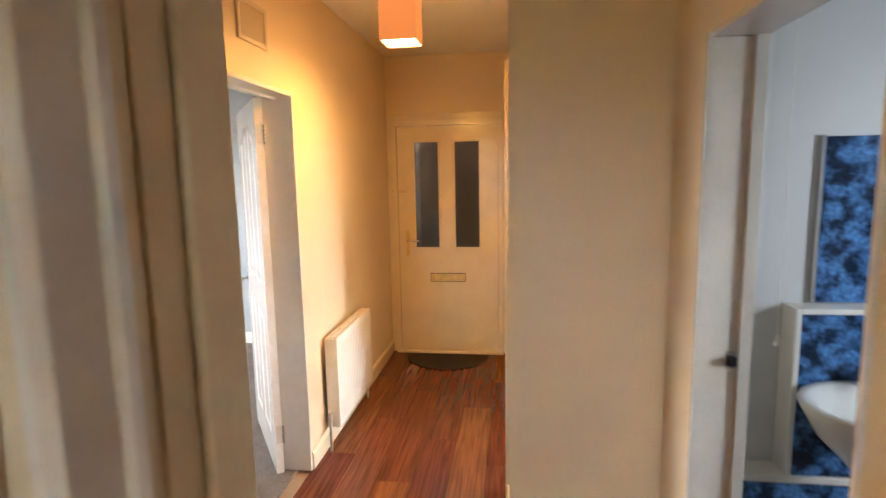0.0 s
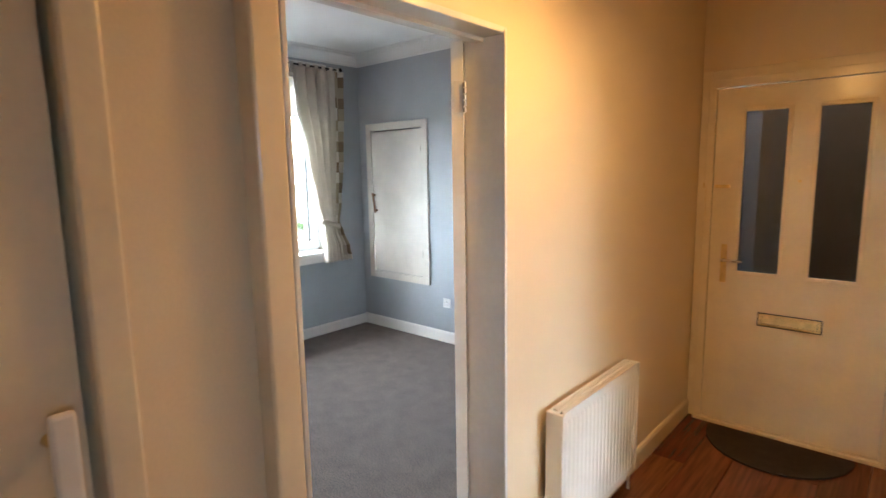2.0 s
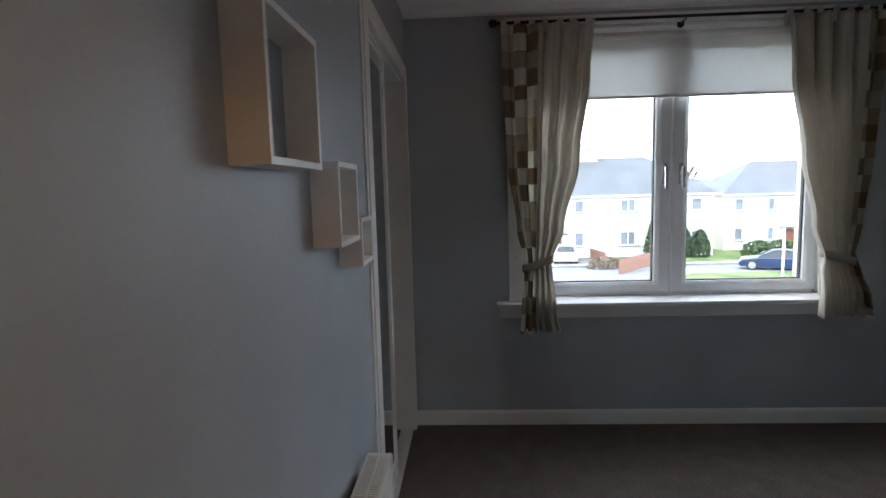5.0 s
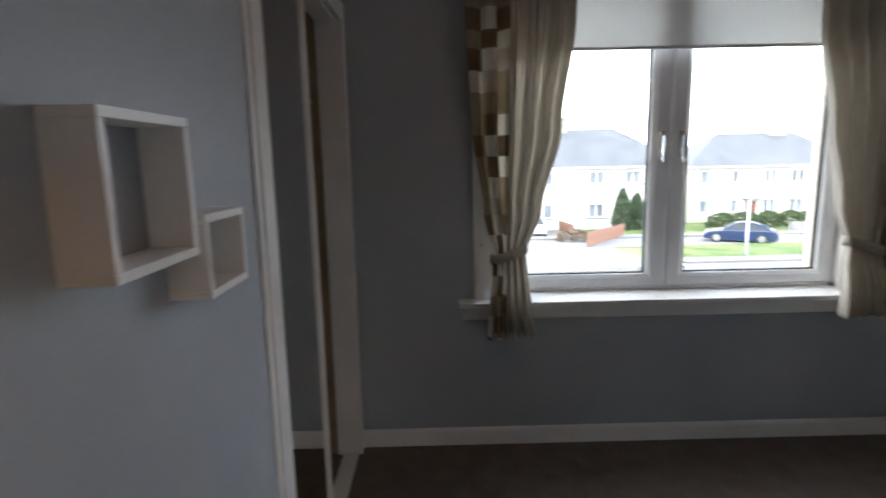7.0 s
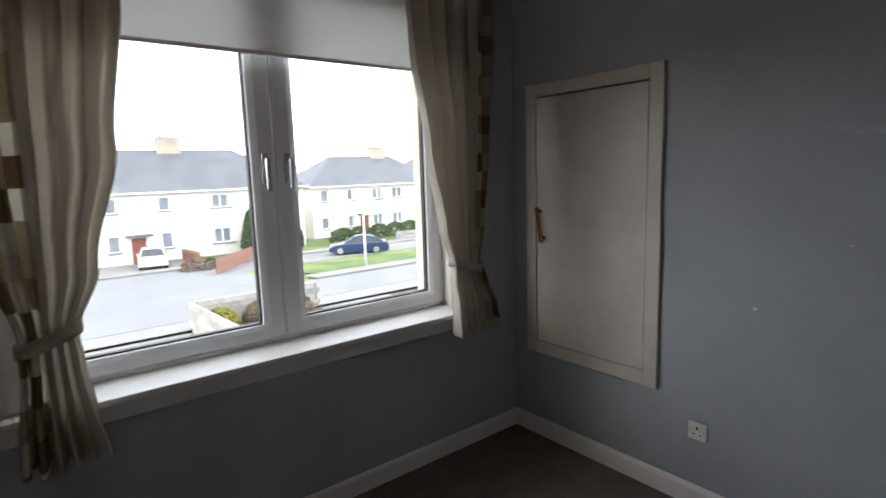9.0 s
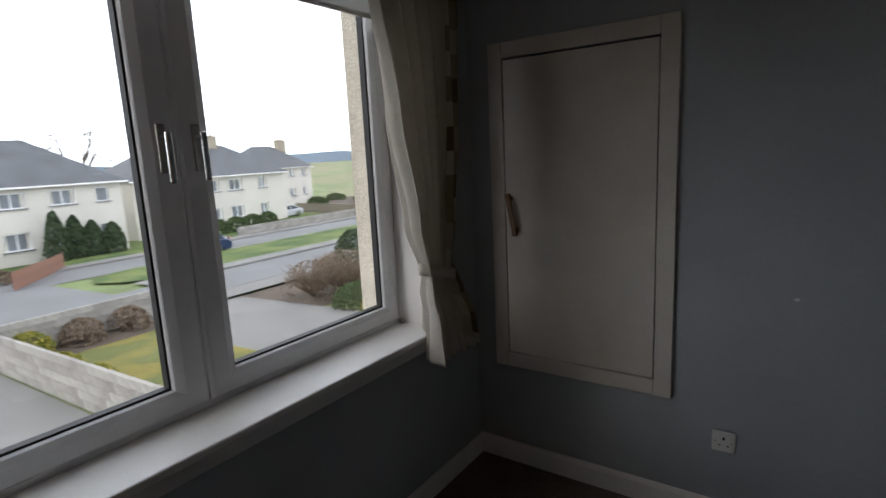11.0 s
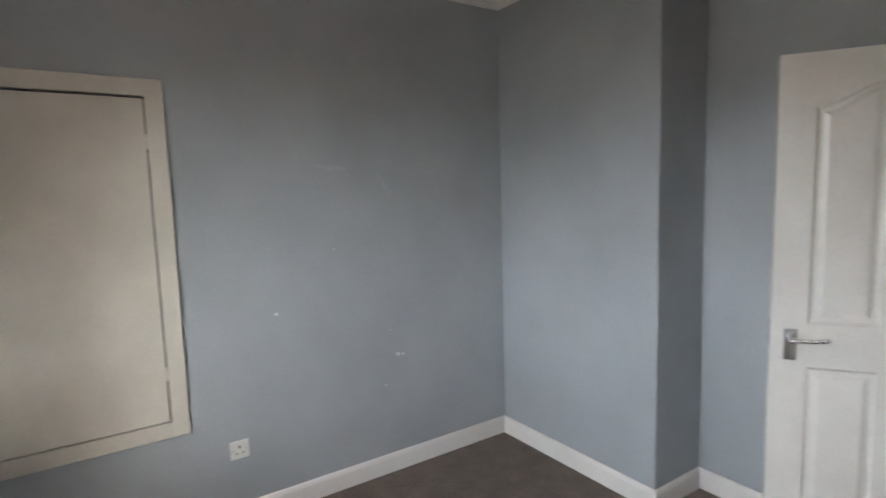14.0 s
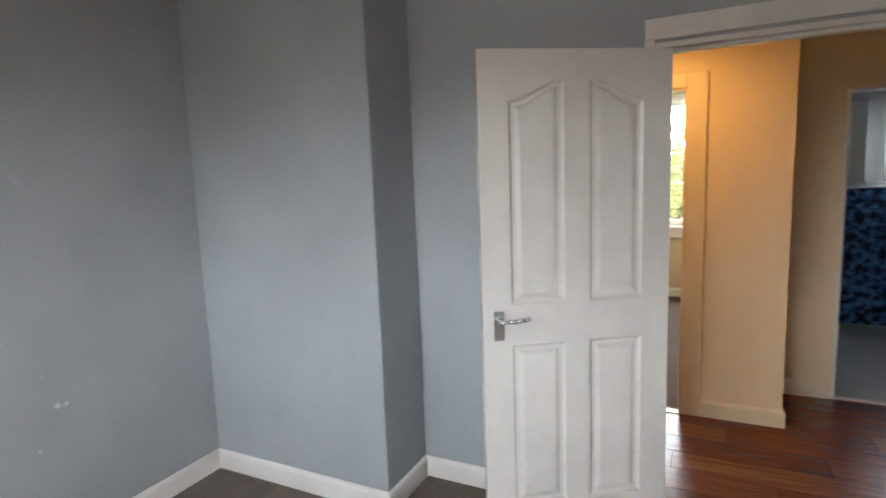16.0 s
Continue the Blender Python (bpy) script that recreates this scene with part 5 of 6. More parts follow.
terrain("plots_far", [(-80, -57, 56, 81)], SOIL, 0.03, "bare brown plots before the far fields", "ground")
hb = bmesh.new()
for i in range(40):
    y0 = -900 + i * 60
    hb.faces.new([hb.verts.new(p) for p in ((-900, y0, -8), (-900, y0 + 60, -8), (-900, y0 + 60, 10 + 6 * math.sin((i + 1) * 0.5) + 3 * math.sin((i + 1) * 1.3)), (-900, y0, 10 + 6 * math.sin(i * 0.5) + 3 * math.sin(i * 1.3)))])
hb2 = bmesh.new()
for i in range(40):
    x0 = -900 + i * 60
    hb2.faces.new([hb2.verts.new(p) for p in ((x0, 1100, -8), (x0 + 60, 1100, -8), (x0 + 60, 1100, 9 + 5 * math.sin((i + 1) * 0.4)), (x0, 1100, 9 + 5 * math.sin(i * 0.4)))])
# distance haze is put into the hills' blue-grey colour
HILL = mat("far_hills_haze_blue", (0.24, 0.29, 0.36), 1.0, var=0.1, scale=0.004, fine=0.05, fine_scale=0.05, bump=0)
structure("backdrop_west", hb, HILL, "low hills on the horizon, distance haze put into their blue-grey colour", "backdrop")
structure("backdrop_north", hb2, HILL, "low hills on the horizon, distance haze put into their blue-grey colour", "backdrop")

ow = slab('x', -3.585, 0.115, YS - 2.5, YN + 2.5, -3.2, 3.2, [(WY0 + 0.05, WY1 - 0.05, WZ0 - 0.01, WZ1 - 0.04)])
structure("wall_west_outer", ow, ROUGHCAST, "cream roughcast outer wall round the window", "wall")
structure("outer_sill", bx(-3.64, -3.47, WY0 + 0.05, WY1 - 0.05, WZ0 - 0.06, WZ0 - 0.006, bev=0.006), PAVE, "concrete outer window sill", "sill")


def house(label, x, y0, y1, depth, base, eave, ridge, wins, hip=True, wallm=RENDERW, roofm=SLATE, chim=(), doors=(), group="houses across the road"):
    """Front wall at x facing east, with windows (y, z0, z1, width)."""
    t = thing("house", label, "house", pose(x, y0, base), group=group)
    h, r, L = eave - base, ridge - base, y1 - y0
    holes = [(w[0] - y0 - w[3] / 2, w[0] - y0 + w[3] / 2, w[1] - base, w[2] - base) for w in wins]
    part("wall", slab('x', -0.3, 0.3, 0, L, -0.6, h, holes), wallm, t)
    part("wall", bx(-depth, -0.3, 0, 0.3, -0.6, h), wallm, t)
    part("wall", bx(-depth, -0.3, L - 0.3, L, -0.6, h), wallm, t)
    part("wall", bx(-depth - 0.3, -depth, 0, L, -0.6, h), wallm, t)
    bm = bmesh.new()
    o = 0.4
    a = depth / 2 if hip else -o
    q = [bm.verts.new(p) for p in ((o, -o, h), (o, L + o, h), (-depth - o, L + o, h), (-depth - o, -o, h), (-depth / 2, a, r), (-depth / 2, L - a, r))]
    for f in ((0, 1, 5, 4), (1, 2, 5), (2, 3, 4, 5), (3, 0, 4)):
        bm.faces.new([q[i] for i in f])
    bm.faces.new([q[i] for i in (3, 2, 1, 0)])
    roof = part("roof", bm, roofm, t)
    gut = bx(o - 0.02, o + 0.10, -o, L + o, h - 0.10, h + 0.02, bev=0.02)
    part("gutter", gut, BLACK if wallm is RENDERB else SATIN, roof)
    for cyy in chim:
        cb = bx(-depth / 2 - 0.5, -depth / 2 + 0.5, cyy - y0 - 0.9, cyy - y0 + 0.9, r - 1.4, r + 0.9, bev=0.03)
        box(cb, -depth / 2 - 0.58, -depth / 2 + 0.58, cyy - y0 - 0.98, cyy - y0 + 0.98, r + 0.9, r + 1.0)
        for k in (-0.5, 0, 0.5):
            cyl(cb, (-depth / 2, cyy - y0 + k, r + 1.0), (-depth / 2, cyy - y0 + k, r + 1.35), 0.13, 0.11, seg=10)
        part("chimney", cb, CHIMNEY, roof)
    for (a0, a1, z0, z1) in holes:
        w = part("window", bx(-0.2, -0.17, a0, a1, z0, z1), WINDARK, t)
        fm = bmesh.new()
        e = 0.07
        for b in ((a0, a0 + e, z0, z1), (a1 - e, a1, z0, z1), (a0 + e, a1 - e, z0, z0 + e), (a0 + e, a1 - e, z1 - e, z1)):
            box(fm, -0.17, -0.10, *b)
        if a1 - a0 > 1.0:
            box(fm, -0.17, -0.10, (a0 + a1) / 2 - 0.05, (a0 + a1) / 2 + 0.05, z0 + e, z1 - e)
        part("frame", fm, UPVC, w)
        part("sill", bx(-0.05, 0.10, a0 - 0.1, a1 + 0.1, z0 - 0.10, z0), PAVE, w)
        if a1 - a0 > 0.9:
            part("house_curtain", bx(-0.169, -0.165, a0 + e, a0 + e + 0.22, z0 + e, z1 - e), C_CREAM, w)
            part("house_curtain", bx(-0.169, -0.165, a1 - e - 0.22, a1 - e, z0 + e, z1 - e), C_CREAM, w)
    for yy, dm in doors:
        d = part("door", bx(-0.02, 0.04, yy - y0 - 0.48, yy - y0 + 0.48, 0, 2.05, bev=0.01), dm, t)
        part("porch", bx(0.0, 1.0, yy - y0 - 0.9, yy - y0 + 0.9, 2.2, 2.32, bev=0.02), roofm, t)
    return t


def rows(ys, up, lo, w):
    return [(y, up[0], up[1], ww) for y, ww in zip(ys, w)] + [(y, lo[0], lo[1], ww) for y, ww in zip(ys, w)]


REDDOOR = mat("brown_red_door", (0.22, 0.06, 0.035), 0.5, var=0.1)
house("white rendered semi-detached house with a hipped slate roof", -47, 4, 24, 9, -4.85, 0.6, 4.0,
      rows([6.0, 9.0, 12.6, 16.8, 19.9, 22.6], (-0.85, 0.22), (-3.75, -2.55), [1.5, 0.8, 0.8, 1.7, 1.7, 0.9]), chim=(14.2,), doors=((10.6, REDDOOR),))
house("white rendered house with a hipped slate roof behind a hedge", -52, 27.2, 44, 9, -5.1, 0.3, 3.5,
      rows([28.6, 31.6, 35.0, 37.6, 41.0], (-1.25, -0.1), (-4.1, -2.9), [0.8, 1.0, 1.6, 1.7, 1.2]), chim=(37.8,), doors=((33.2, REDDOOR),))
house("white rendered house at the bend of the road", -75, 55.5, 68.5, 9, -6.05, 0.3, 4.0,
      rows([58, 61.5, 64.2, 66.8], (-1.2, 0.0), (-4.4, -3.1), [1.0, 1.6, 1.2, 1.0]), chim=(66.0,))
house("white rendered house at the far end of the street", -48, -24, -2, 9, -4.85, 0.5, 3.9,
      rows([-20, -15, -10, -5], (-0.85, 0.22), (-3.75, -2.55), [1.5, 1.5, 1.5, 1.5]), chim=(-13,))
for i, y in enumerate((112, 120, 128, 136, 144, 152)):
    house("brown-grey rendered terraced house with a tiled gable roof", -81 + i * 1.2, y, y + 7.4, 6, -6.5, -1.1, 1.7,
          rows([y + 2.0, y + 5.3], (-2.6, -1.5), (-5.4, -4.1), [1.4, 1.3]), hip=False, wallm=RENDERB, roofm=TILER, chim=(y + 7.0,), doors=((y + 3.7, REDDOOR),), group="terraced houses down the road")


def car(m, paint, label):
    t = thing("car", label, "car", m, group="parked cars")
    L, W = 4.4, 1.78
    prof = [(0.0, 0.32), (0.05, 0.55), (0.18, 0.68), (1.25, 0.86), (3.55, 0.90), (4.2, 0.88), (4.36, 0.74), (4.4, 0.42), (4.3, 0.25), (3.75, 0.22), (0.75, 0.22), (0.12, 0.24)]
    bm = bmesh.new()
    stations = ((-W / 2, 0.90), (-W / 2 + 0.10, 1.0), (W / 2 - 0.10, 1.0), (W / 2, 0.90))
    rg = []
    for y, k in stations:
        rg.append([bm.verts.new((2.2 + (px - 2.2) * (0.97 if k < 1 else 1), y, 0.22 + (pz - 0.22) * k)) for px, pz in prof])
    n = len(prof)
    for r0, r1 in zip(rg, rg[1:]):
        for i in range(n):
            j = (i + 1) % n
            bm.faces.new((r0[i], r0[j], r1[j], r1[i]))
    bm.faces.new(rg[0])
    bm.faces.new(rg[-1][::-1])
    body = part("body", bm, paint, t, smooth=False)
    gm = bmesh.new()
    ring = []
    for s in (-1, 1):
        ring.append([gm.verts.new(p) for p in ((1.15, s * (W / 2 - 0.12), 0.85), (1.90, s * (W / 2 - 0.30), 1.27), (2.45, s * (W / 2 - 0.32), 1.33), (3.05, s * (W / 2 - 0.32), 1.28), (3.95, s * (W / 2 - 0.12), 0.88))])
    for i in range(5):
        j = (i + 1) % 5
        gm.faces.new((ring[0][i], ring[0][j], ring[1][j], ring[1][i]))
    gm.faces.new(ring[0])
    gm.faces.new(ring[1][::-1])
    part("windows", gm, DARKPANE, t, "dark tinted car windows")
    rm = bmesh.new()
    tops = [(1.84, 1.255), (1.95, 1.305), (2.25, 1.345), (2.6, 1.355), (3.05, 1.31), (3.32, 1.20)]
    gr = [[rm.verts.new((px, y, pz - 0.03 * (abs(y) / 0.6) ** 2)) for px, pz in tops] for y in (-0.60, -0.3, 0, 0.3, 0.60)]
    for r0, r1 in zip(gr, gr[1:]):
        for i in range(len(tops) - 1):
            rm.faces.new((r0[i], r0[i + 1], r1[i + 1], r1[i]))
    ex = bmesh.ops.extrude_face_region(rm, geom=rm.faces[:])
    bmesh.ops.translate(rm, vec=(0, 0, 0.03), verts=[v for v in ex["geom"] if isinstance(v, bmesh.types.BMVert)])
    part("roof", rm, paint, t, smooth=True)
    for s in (-1, 1):
        pm = bmesh.new()
        cyl(pm, (1.15, s * (W / 2 - 0.13), 0.87), (1.92, s * (W / 2 - 0.30), 1.28), 0.035, seg=6)
        cyl(pm, (3.95, s * (W / 2 - 0.13), 0.90), (3.05, s * (W / 2 - 0.31), 1.30), 0.05, seg=6)
        cyl(pm, (2.55, s * (W / 2 - 0.11), 0.88), (2.50, s * (W / 2 - 0.305), 1.33), 0.03, seg=6)
        part("pillars", pm, paint, t)
        part("mirror", ball(bmesh.new(), (1.65, s * (W / 2 + 0.02), 0.95), 0.09, 0.8, 1.0, 0.7), paint, t, smooth=True)
        part("headlight", ball(bmesh.new(), (0.16, s * 0.62, 0.62), 0.12, 0.8, 1.3, 0.6), CHROME, t, smooth=True)
        part("tail_light", bx(4.28, 4.37, s * 0.62 - 0.16, s * 0.62 + 0.16, 0.64, 0.80, bev=0.03), mat("red_lens", (0.45, 0.02, 0.02), 0.2) if "red_lens" not in bpy.data.materials else bpy.data.materials["red_lens"], t)
        for xx in (0.82, 3.45):
            w = part("wheel", cy((xx, s * (W / 2 - 0.19), 0.32), (xx, s * (W / 2 + 0.005), 0.32), 0.32, seg=28), BLACK, t)
            part("rim", cy((xx, s * (W / 2 + 0.004), 0.32), (xx, s * (W / 2 + 0.016), 0.32), 0.22, 0.20, seg=20), STEEL, w)
    return t


WHITECAR = mat("white_car_paint", (0.50, 0.515, 0.54), 0.2, var=0.02, fine=0, bump=0, Coat_Weight=0.6)
BLUECAR = mat("dark_blue_car_paint", (0.02, 0.035, 0.09), 0.18, var=0.02, fine=0, bump=0, Coat_Weight=0.6)
REDCAR = mat("red_car_paint", (0.50, 0.07, 0.03), 0.18, var=0.02, fine=0, bump=0, Coat_Weight=0.6)
GREYCAR = mat("dark_grey_car_paint", (0.06, 0.06, 0.07), 0.2, var=0.02, fine=0, bump=0, Coat_Weight=0.6)


def park(x, y, turn, paint, label):
    car(pose(x, y, gz(x) + 0.02, 0, 0, turn), paint, label)


park(-11.9, 13.0, -6, WHITECAR, "white coupe parked on the driveway below the window")
park(-41.2, 10.4, 170, WHITECAR, "white hatchback on the driveway across the road")
park(-37.2, 21.4, 60, BLUECAR, "dark blue hatchback parked across the road")
park(-36.3, 44.5, 70, REDCAR, "red car parked down the road")
park(-31.5, 43.0, 60, WHITECAR, "white car parked down the road")
park(-46, 54.5, 55, GREYCAR, "dark grey car parked down the road")
park(-51, 60, 55, GREYCAR, "dark car parked at the kerb far off")
park(-56, 66, 55, WHITECAR, "pale car parked at the kerb far off")
park(-53.5, 42.6, 90, WHITECAR, "white car in front of the hedged house")


def leaves(bm, n, rr, point, size):
    """Many small tilted leaf clumps at places given by point()."""
    for _ in range(n):
        c = Vector(point())
        s = size * (0.6 + 0.8 * rr.random())
        q = Euler((rr.random() * 6.28, rr.random() * 6.28, rr.random() * 6.28)).to_matrix()
        vs = [bm.verts.new(c + q @ Vector(p)) for p in ((-s, -s * 0.5, 0), (s * 0.1, -s * 0.6, s * 0.3), (s, 0, 0), (s * 0.1, s * 0.6, s * 0.3))]
        bm.faces.new(vs)


def bush(name, label, category, x, y, w, d, h, material, n, size, seed, cone=False, twigs=0, base=None, stemm=None, group=""):
    t = thing(name, label, category, pose(x, y, gz(x) if base is None else base), group=group)
    rr = random.Random(seed)
    lump = [rr.uniform(0.75, 1.12) for _ in range(12)]

    def point():
        a, v = rr.random() * 6.283, rr.random()
        z = v ** 0.8
        if cone:
            r = (1 - z * z) ** 0.6 * (0.85 + 0.15 * math.sin(5 * a + 4 * z))
        else:
            r = math.sqrt(max(0.02, 1 - (z * 1.0) ** 3.0))
        k = a / 6.283 * 12
        i = int(k) % 12
        r *= (lump[i] * (1 - k % 1) + lump[(i + 1) % 12] * (k % 1)) * (0.72 + 0.33 * rr.random() ** 0.5)
        return (r * w / 2 * math.cos(a), r * d / 2 * math.sin(a), z * h * (0.92 + 0.12 * lump[(i * 5) % 12]))
    bm = bmesh.new()
    leaves(bm, n, rr, point, size)
    part("crown", bm, material, t)
    sm = bmesh.new()
    cyl(sm, (0, 0, -0.2), (0, 0, h * 0.45), max(0.04, w * 0.03), max(0.02, w * 0.012), seg=8)
    for i in range(6 + twigs):
        a = rr.random() * 6.283
        e = 0.35 + 0.6 * rr.random()
        cyl(sm, (0, 0, h * 0.1 * rr.random()), (w / 2 * e * math.cos(a), d / 2 * e * math.sin(a), h * (0.5 + 0.5 * rr.random())), 0.018, 0.005, seg=5)
    part("stems", sm, stemm or BARK, t)
    return t


for i, (x, y, w, h) in enumerate(((-16.9, 16.4, 2.2, 1.35), (-16.2, 17.4, 2.6, 1.6), (-17.3, 17.9, 2.0, 1.3))):
    bush("bare_shrub", "brown leafless shrub in the front garden", "shrub", x, y, w, w * 1.1, h, TWIG, 900, 0.04, 1 + i, twigs=240, stemm=TWIG, group="leafless garden shrubs")
bush("low_shrub", "low green shrub by the driveway", "shrub", -14.4, 16.3, 2.2, 1.9, 0.7, HEDGEG, 2400, 0.05, 2, twigs=10)
bush("flower_shrub", "yellow flowering shrub near the parked car", "shrub", -12.9, 15.3, 0.9, 0.8, 0.7, YELLOWG, 700, 0.045, 12, twigs=12)
for i in range(8):
    bush("hedge_conifer", "dark green conifer grown into the garden hedge", "hedge", -17.3 + 0.15 * i, 19.2 + 0.95 * i, 1.9, 1.9, 2.05 + 0.13 * ((i * 5) % 4), CONIFER, 2400, 0.07, 20 + i, cone=i % 3 == 1, group="conifers of the garden hedge")
for i, (x, y, h) in enumerate(((-45.6, 18.6, 3.4), (-45.9, 19.9, 3.0), (-46.0, 21.1, 2.5), (-45.8, 22.4, 2.2))):
    bush("cypress", "narrow dark green cypress before a white house", "tree", x, y, 1.9, 1.7, h, CONIFER, 1700, 0.12, 30 + i, cone=True, group="cypresses across the road")
for i in range(6):
    bush("privet_hedge", "clipped green hedge across the road", "hedge", -44.5 - i * 0.5, 26.5 + i * 2.2, 1.2, 2.6, 1.3, HEDGEG, 700, 0.13, 40 + i, group="hedge across the road")
for i, (x, y) in enumerate(((-19.9, 8.6), (-20.0, 10.0), (-20.1, 11.4), (-17.5, 8.4), (-15.5, 8.35))):
    bush("garden_weeds", "dry brown and green weeds along the wall", "shrub", x, y, 1.6, 1.1, 0.7 if i < 3 else 0.45, TWIG if i in (1, 2) else YELLOWG, 700, 0.06, 50 + i, twigs=20, stemm=TWIG, group="weeds along the wall")
bush("far_shrub", "dark clipped shrub in a terraced garden", "shrub", -52, 71.5, 2.4, 2.4, 2.0, CONIFER, 700, 0.15, 60)
for i, (x, y) in enumerate(((-60, 66), (-64, 70), (-61, 75), (-69, 64), (-73, 72))):
    bush("far_hedge", "dark clump of hedge among the bare plots", "hedge", x, y, 4.5, 2.4, 1.1, HEDGEG, 500, 0.2, 80 + i, group="hedges among the plots")
bush("dark_shrub", "dark shrub beside the white car across the road", "shrub", -38.4, 12.6, 1.6, 2.6, 0.8, TWIG, 700, 0.1, 61)


def tree(label, x, y, z, h, w, material, n, size, seed):
    t = thing("tree", label, "tree", pose(x, y, z))
    rr = random.Random(seed)
    sm = bmesh.new()
    cyl(sm, (0, 0, -0.3), (0.1, 0.05, h * 0.45), h * 0.028, h * 0.017, seg=10)
    tips = []
    for i in range(26):
        a, e = rr.random() * 6.283, rr.random()
        z0 = h * (0.2 + 0.3 * rr.random())
        q = (w / 2 * (0.3 + 0.6 * e) * math.cos(a), w / 2 * (0.3 + 0.6 * e) * math.sin(a), h * (0.45 + 0.5 * rr.random()))
        cyl(sm, (0.1, 0.05, z0), q, h * 0.011, h * 0.003, seg=6)
        tips.append(q)
        for k in range(5):
            p = (q[0] + rr.uniform(-1, 1) * w * 0.12, q[1] + rr.uniform(-1, 1) * w * 0.12, q[2] + rr.uniform(-0.2, 1) * h * 0.1)
            cyl(sm, q, p, h * 0.003, h * 0.001, seg=4)
            tips.append(p)
    part("trunk", sm, BARK, t)
    if n:
        def point():
            p = rr.choice(tips)
            return (p[0] + rr.gauss(0, w * 0.05), p[1] + rr.gauss(0, w * 0.05), p[2] + rr.gauss(0, h * 0.045))
        bm = bmesh.new()
        leaves(bm, n, rr, point, size)
        part("crown", bm, material, t)
    return t


tree("leafless tree behind the slate roofs", -70, 30, -6, 12.5, 9, TWIG, 500, 0.12, 71)
tree("spring tree with yellow-green leaves outside the living room", 12.5, 4.4, -3, 5.7, 6.0, TREEG, 9000, 0.07, 72)
tree("spring tree with pale green leaves behind the building", 17.0, 7.5, -3, 6.2, 6.5, TREEG, 6000, 0.08, 73)
tree("spring tree with pale green leaves behind the building", 18.5, 2.5, -3, 6.0, 6.0, TREEG, 6000, 0.08, 74)


def lamp_post(x, y, h):
    t = thing("street_lamp", "slim pale grey street lamp post", "street lamp", pose(x, y, gz(x)), group="street lamps")
    part("post", cy((0, 0, 0), (0, 0, h), 0.075, 0.05, seg=12), mat("pale_painted_steel", (0.6, 0.61, 0.62), 0.5) if "pale_painted_steel" not in bpy.data.materials else bpy.data.materials["pale_painted_steel"], t, smooth=True)
    part("arm", cy((0, 0, h), (0.9, 0, h + 0.15), 0.03, seg=8), STEEL, t)
    part("lantern", bx(0.75, 1.35, -0.12, 0.12, h + 0.10, h + 0.24, bev=0.04), PLASTIC, t)


lamp_post(-28.4, 19.3, 3.1)
lamp_post(-27.9, 35.2, 5.2)

# block walls of the front garden, single blocks laid in courses
blk = bpy.data.meshes.new("block")
b = bx(0, 0.43, -0.05, 0.05, 0, 0.205, bev=0.007, seg=1)
b.to_mesh(blk)
b.free()
blk.materials.append(BLOCK)


def block_wall(label, p, q, courses):
    t = thing("block_wall", label, "garden wall", pose(p[0], p[1], 0, 0, 0, math.degrees(math.atan2(q[1] - p[1], q[0] - p[0]))), group="garden walls")
    L = math.hypot(q[0] - p[0], q[1] - p[1])
    n = int(L / 0.44)
    for c in range(courses):
        for i in range(n):
            u = i * 0.44 + (0.22 if c % 2 else 0)
            x = p[0] + (q[0] - p[0]) * u / L
            ob = new("block", blk)
            ob.parent = t
            ob.location = (u, random.uniform(-0.004, 0.004), gz(x) - 0.05 + c * 0.215)
    core = bmesh.new()
    k = gz(q[0]) - gz(p[0])
    vs = [core.verts.new(v) for v in ((0, -0.04, gz(p[0]) - 0.3), (L, -0.04, gz(q[0]) - 0.3), (L, -0.04, gz(q[0]) + courses * 0.215 - 0.08), (0, -0.04, gz(p[0]) + courses * 0.215 - 0.08))]
    ws = [core.verts.new((v.co.x, 0.04, v.co.z)) for v in vs]
    core.faces.new(vs)
    core.faces.new(ws[::-1])
    for i in range(4):
        j = (i + 1) % 4
        core.faces.new((vs[i], vs[j], ws[j], ws[i]))
    part("mortar", core, PAVE, t)


block_wall("grey concrete block wall between path and lawn", (-4.2, 7.75), (-20.5, 7.75), 5)
block_wall("grey concrete block wall along the pavement", (-20.5, 7.9), (-20.5, 12.4), 5)
block_wall("low grey block wall across the road", (-41.3, 30), (-41.3, 44), 4)


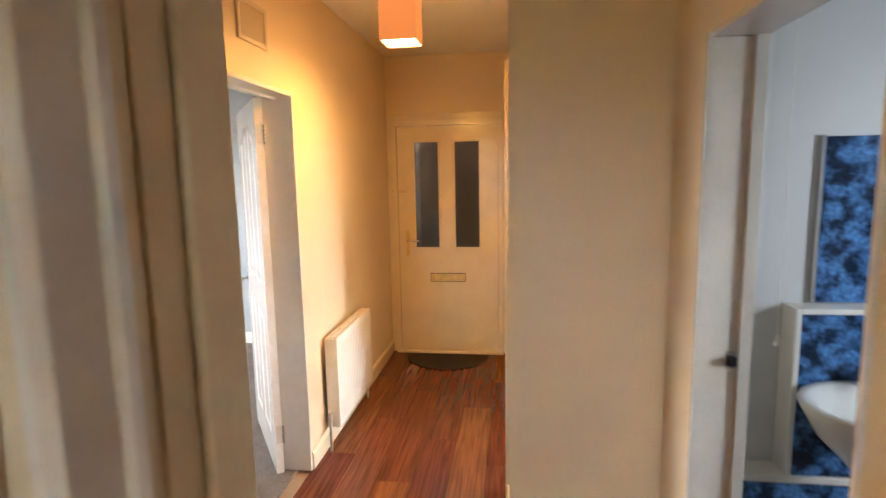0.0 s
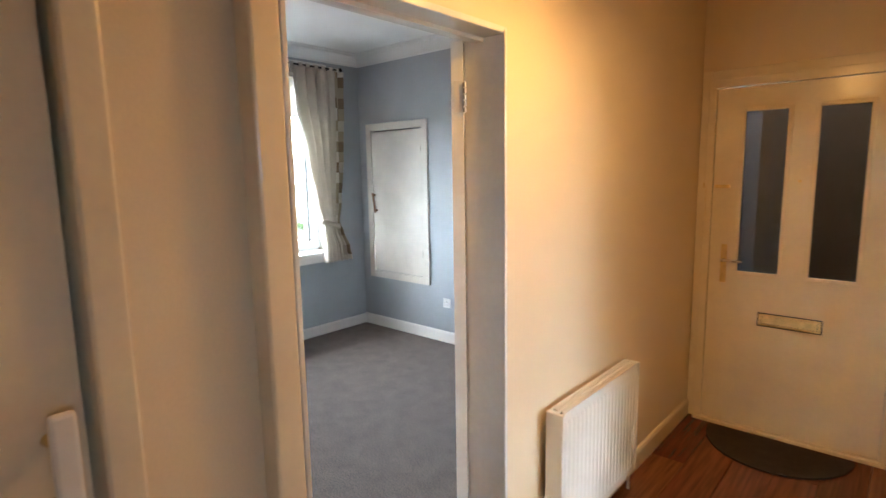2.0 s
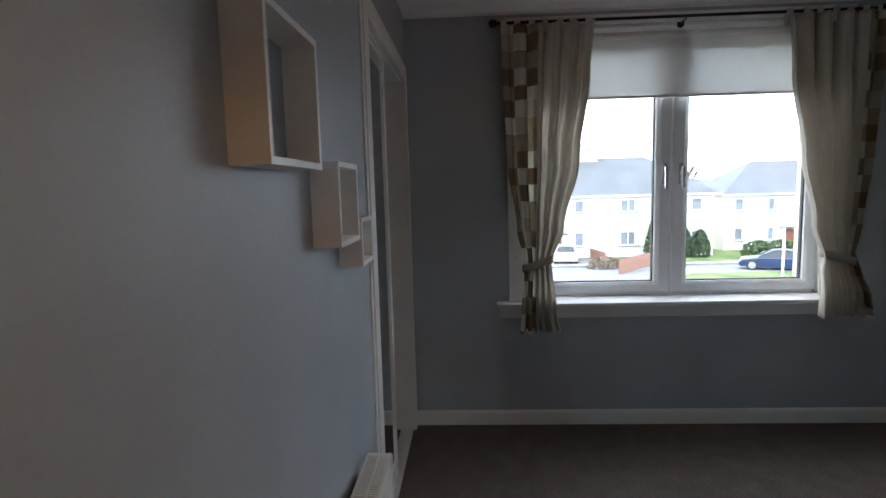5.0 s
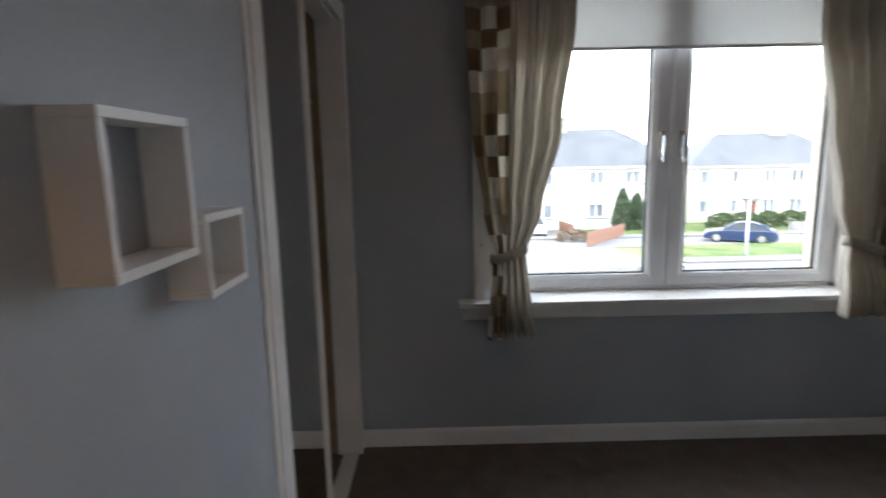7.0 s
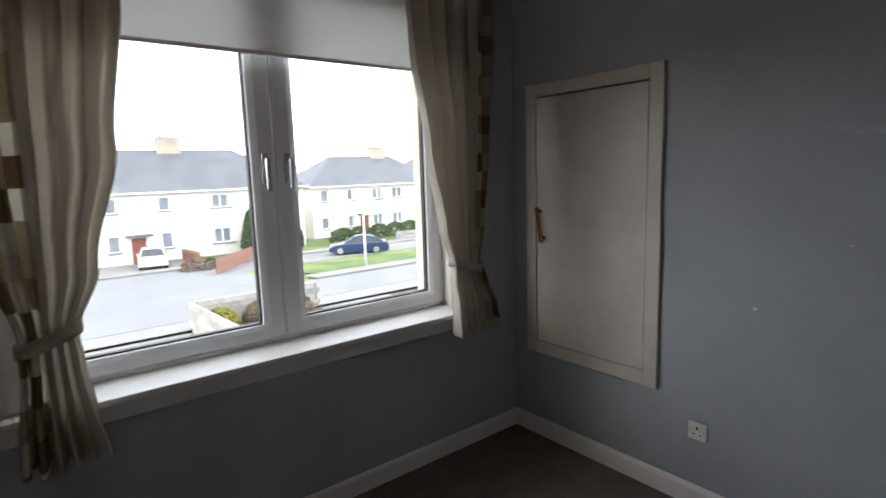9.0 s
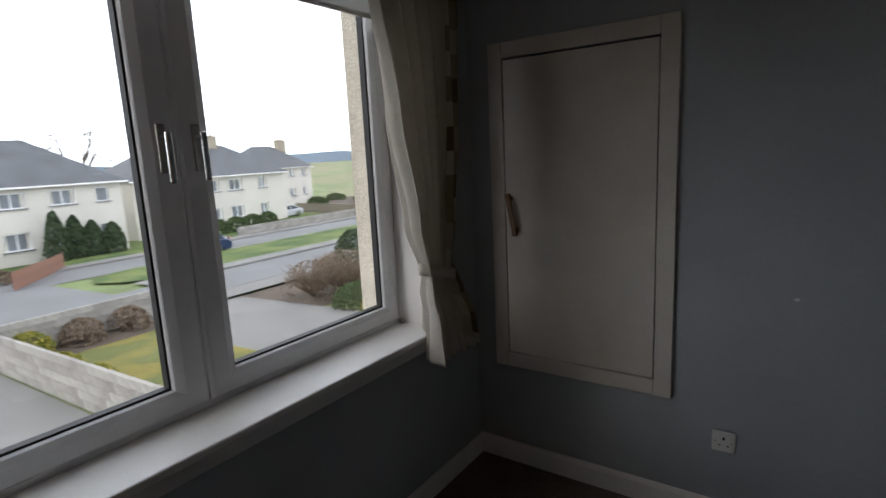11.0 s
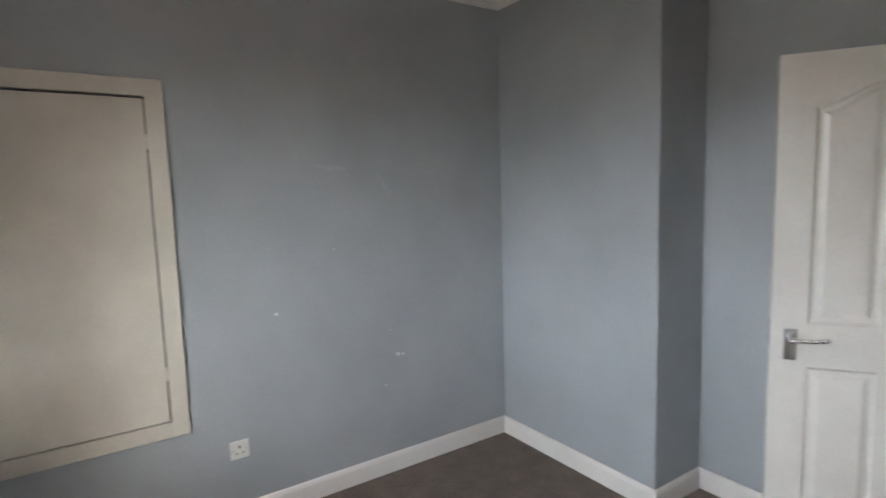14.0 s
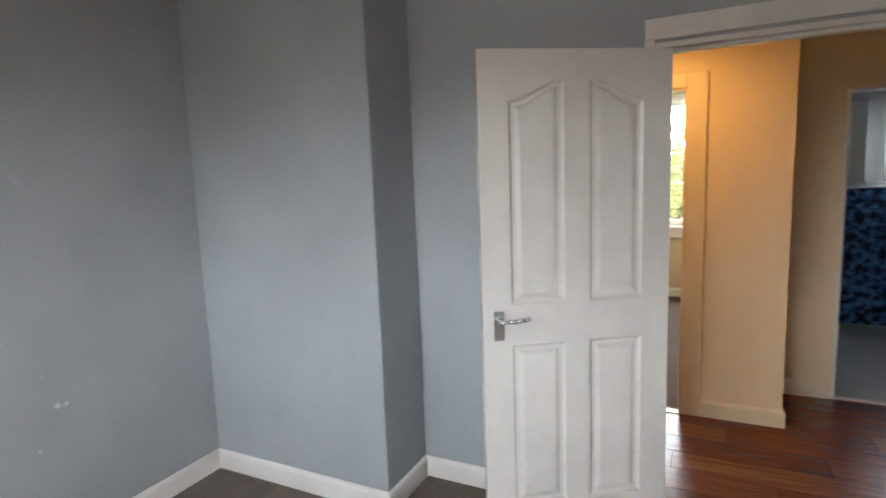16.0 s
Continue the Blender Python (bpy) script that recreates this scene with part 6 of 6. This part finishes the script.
def board_fence(label, p, q, h, material, gap=0.02):
    t = thing("board_fence", label, "fence", pose(p[0], p[1], 0, 0, 0, math.degrees(math.atan2(q[1] - p[1], q[0] - p[0]))), group="garden fences")
    L = math.hypot(q[0] - p[0], q[1] - p[1])
    w = 0.14 if L < 9 else 0.3
    me = bpy.data.meshes.new("slat")
    b = bx(0, w - gap, -0.012, 0.012, 0, h, bev=0.004, seg=1)
    b.to_mesh(me)
    b.free()
    me.materials.append(material)
    for i in range(int(L / w)):
        x = p[0] + (q[0] - p[0]) * i * w / L
        ob = new("slat", me)
        ob.parent = t
        ob.location = (i * w, 0, gz(x) + 0.02)
    z0, z1 = gz(p[0]), gz(q[0])
    for k in (0.25, 0.8):
        rb = bmesh.new()
        cyl(rb, (0, 0.03, z0 + h * k), (L, 0.03, z1 + h * k), 0.03, seg=6)
        part("rail", rb, material, t)


board_fence("red-brown stained board fence across the road", (-34.6, 12.6), (-41.0, 17.2), 0.95, REDFENCE)
board_fence("red-brown stained board fence beside the driveway", (-41.2, 13.4), (-46.5, 13.4), 0.9, REDFENCE)
board_fence("weathered low timber fence beside the neighbour's lawn", (-15.0, 17.3), (-6.5, 17.3), 0.55, TIMBER)
board_fence("weathered picket fence at the end of the lawn", (-14.8, 26.5), (-7.0, 26.5), 0.9, TIMBER, 0.06)
board_fence("grey timber fence before the terraced houses", (-53, 72), (-50, 100), 1.1, TIMBER)
board_fence("grey garden fence before the hedged house", (-41.6, 45), (-60, 52), 1.1, TIMBER)

# ---- hall floor boards ----
laminate = thing("floor_hall", "red-brown wood-effect laminate boards in the hall", "floor", kind="structure")
BW = 0.19
board_mesh = {}
rnd = random.Random(4)
x = 0.0
row = 0
while x < 1.70:
    x1 = min(x + BW, 1.70)
    y = -3.5 + (row * 0.47) % 1.2 - 1.2
    while y < 5.5:
        y0, y1 = max(y, -3.5), min(y + 1.2, 5.54)
        if y1 - y0 > 0.05 and not (x >= 1.084 and y0 > 2.9):
            if x >= 1.08 and y1 > 2.9:
                y1 = 2.9
            k = (round(x1 - x, 3), round(y1 - y0, 3))
            if k not in board_mesh:
                me = bpy.data.meshes.new("board")
                b = bx(0.0006, k[0] - 0.0006, 0.0006, k[1] - 0.0006, -0.012, 0.0, bev=0.0012, seg=1)
                b.to_mesh(me)
                b.free()
                me.materials.append(LAMINATE)
                board_mesh[k] = me
            ob = new("board", board_mesh[k])
            ob.parent = laminate
            ob.location = (x, y0, 0)
        y += 1.2
    x = x1
    row += 1
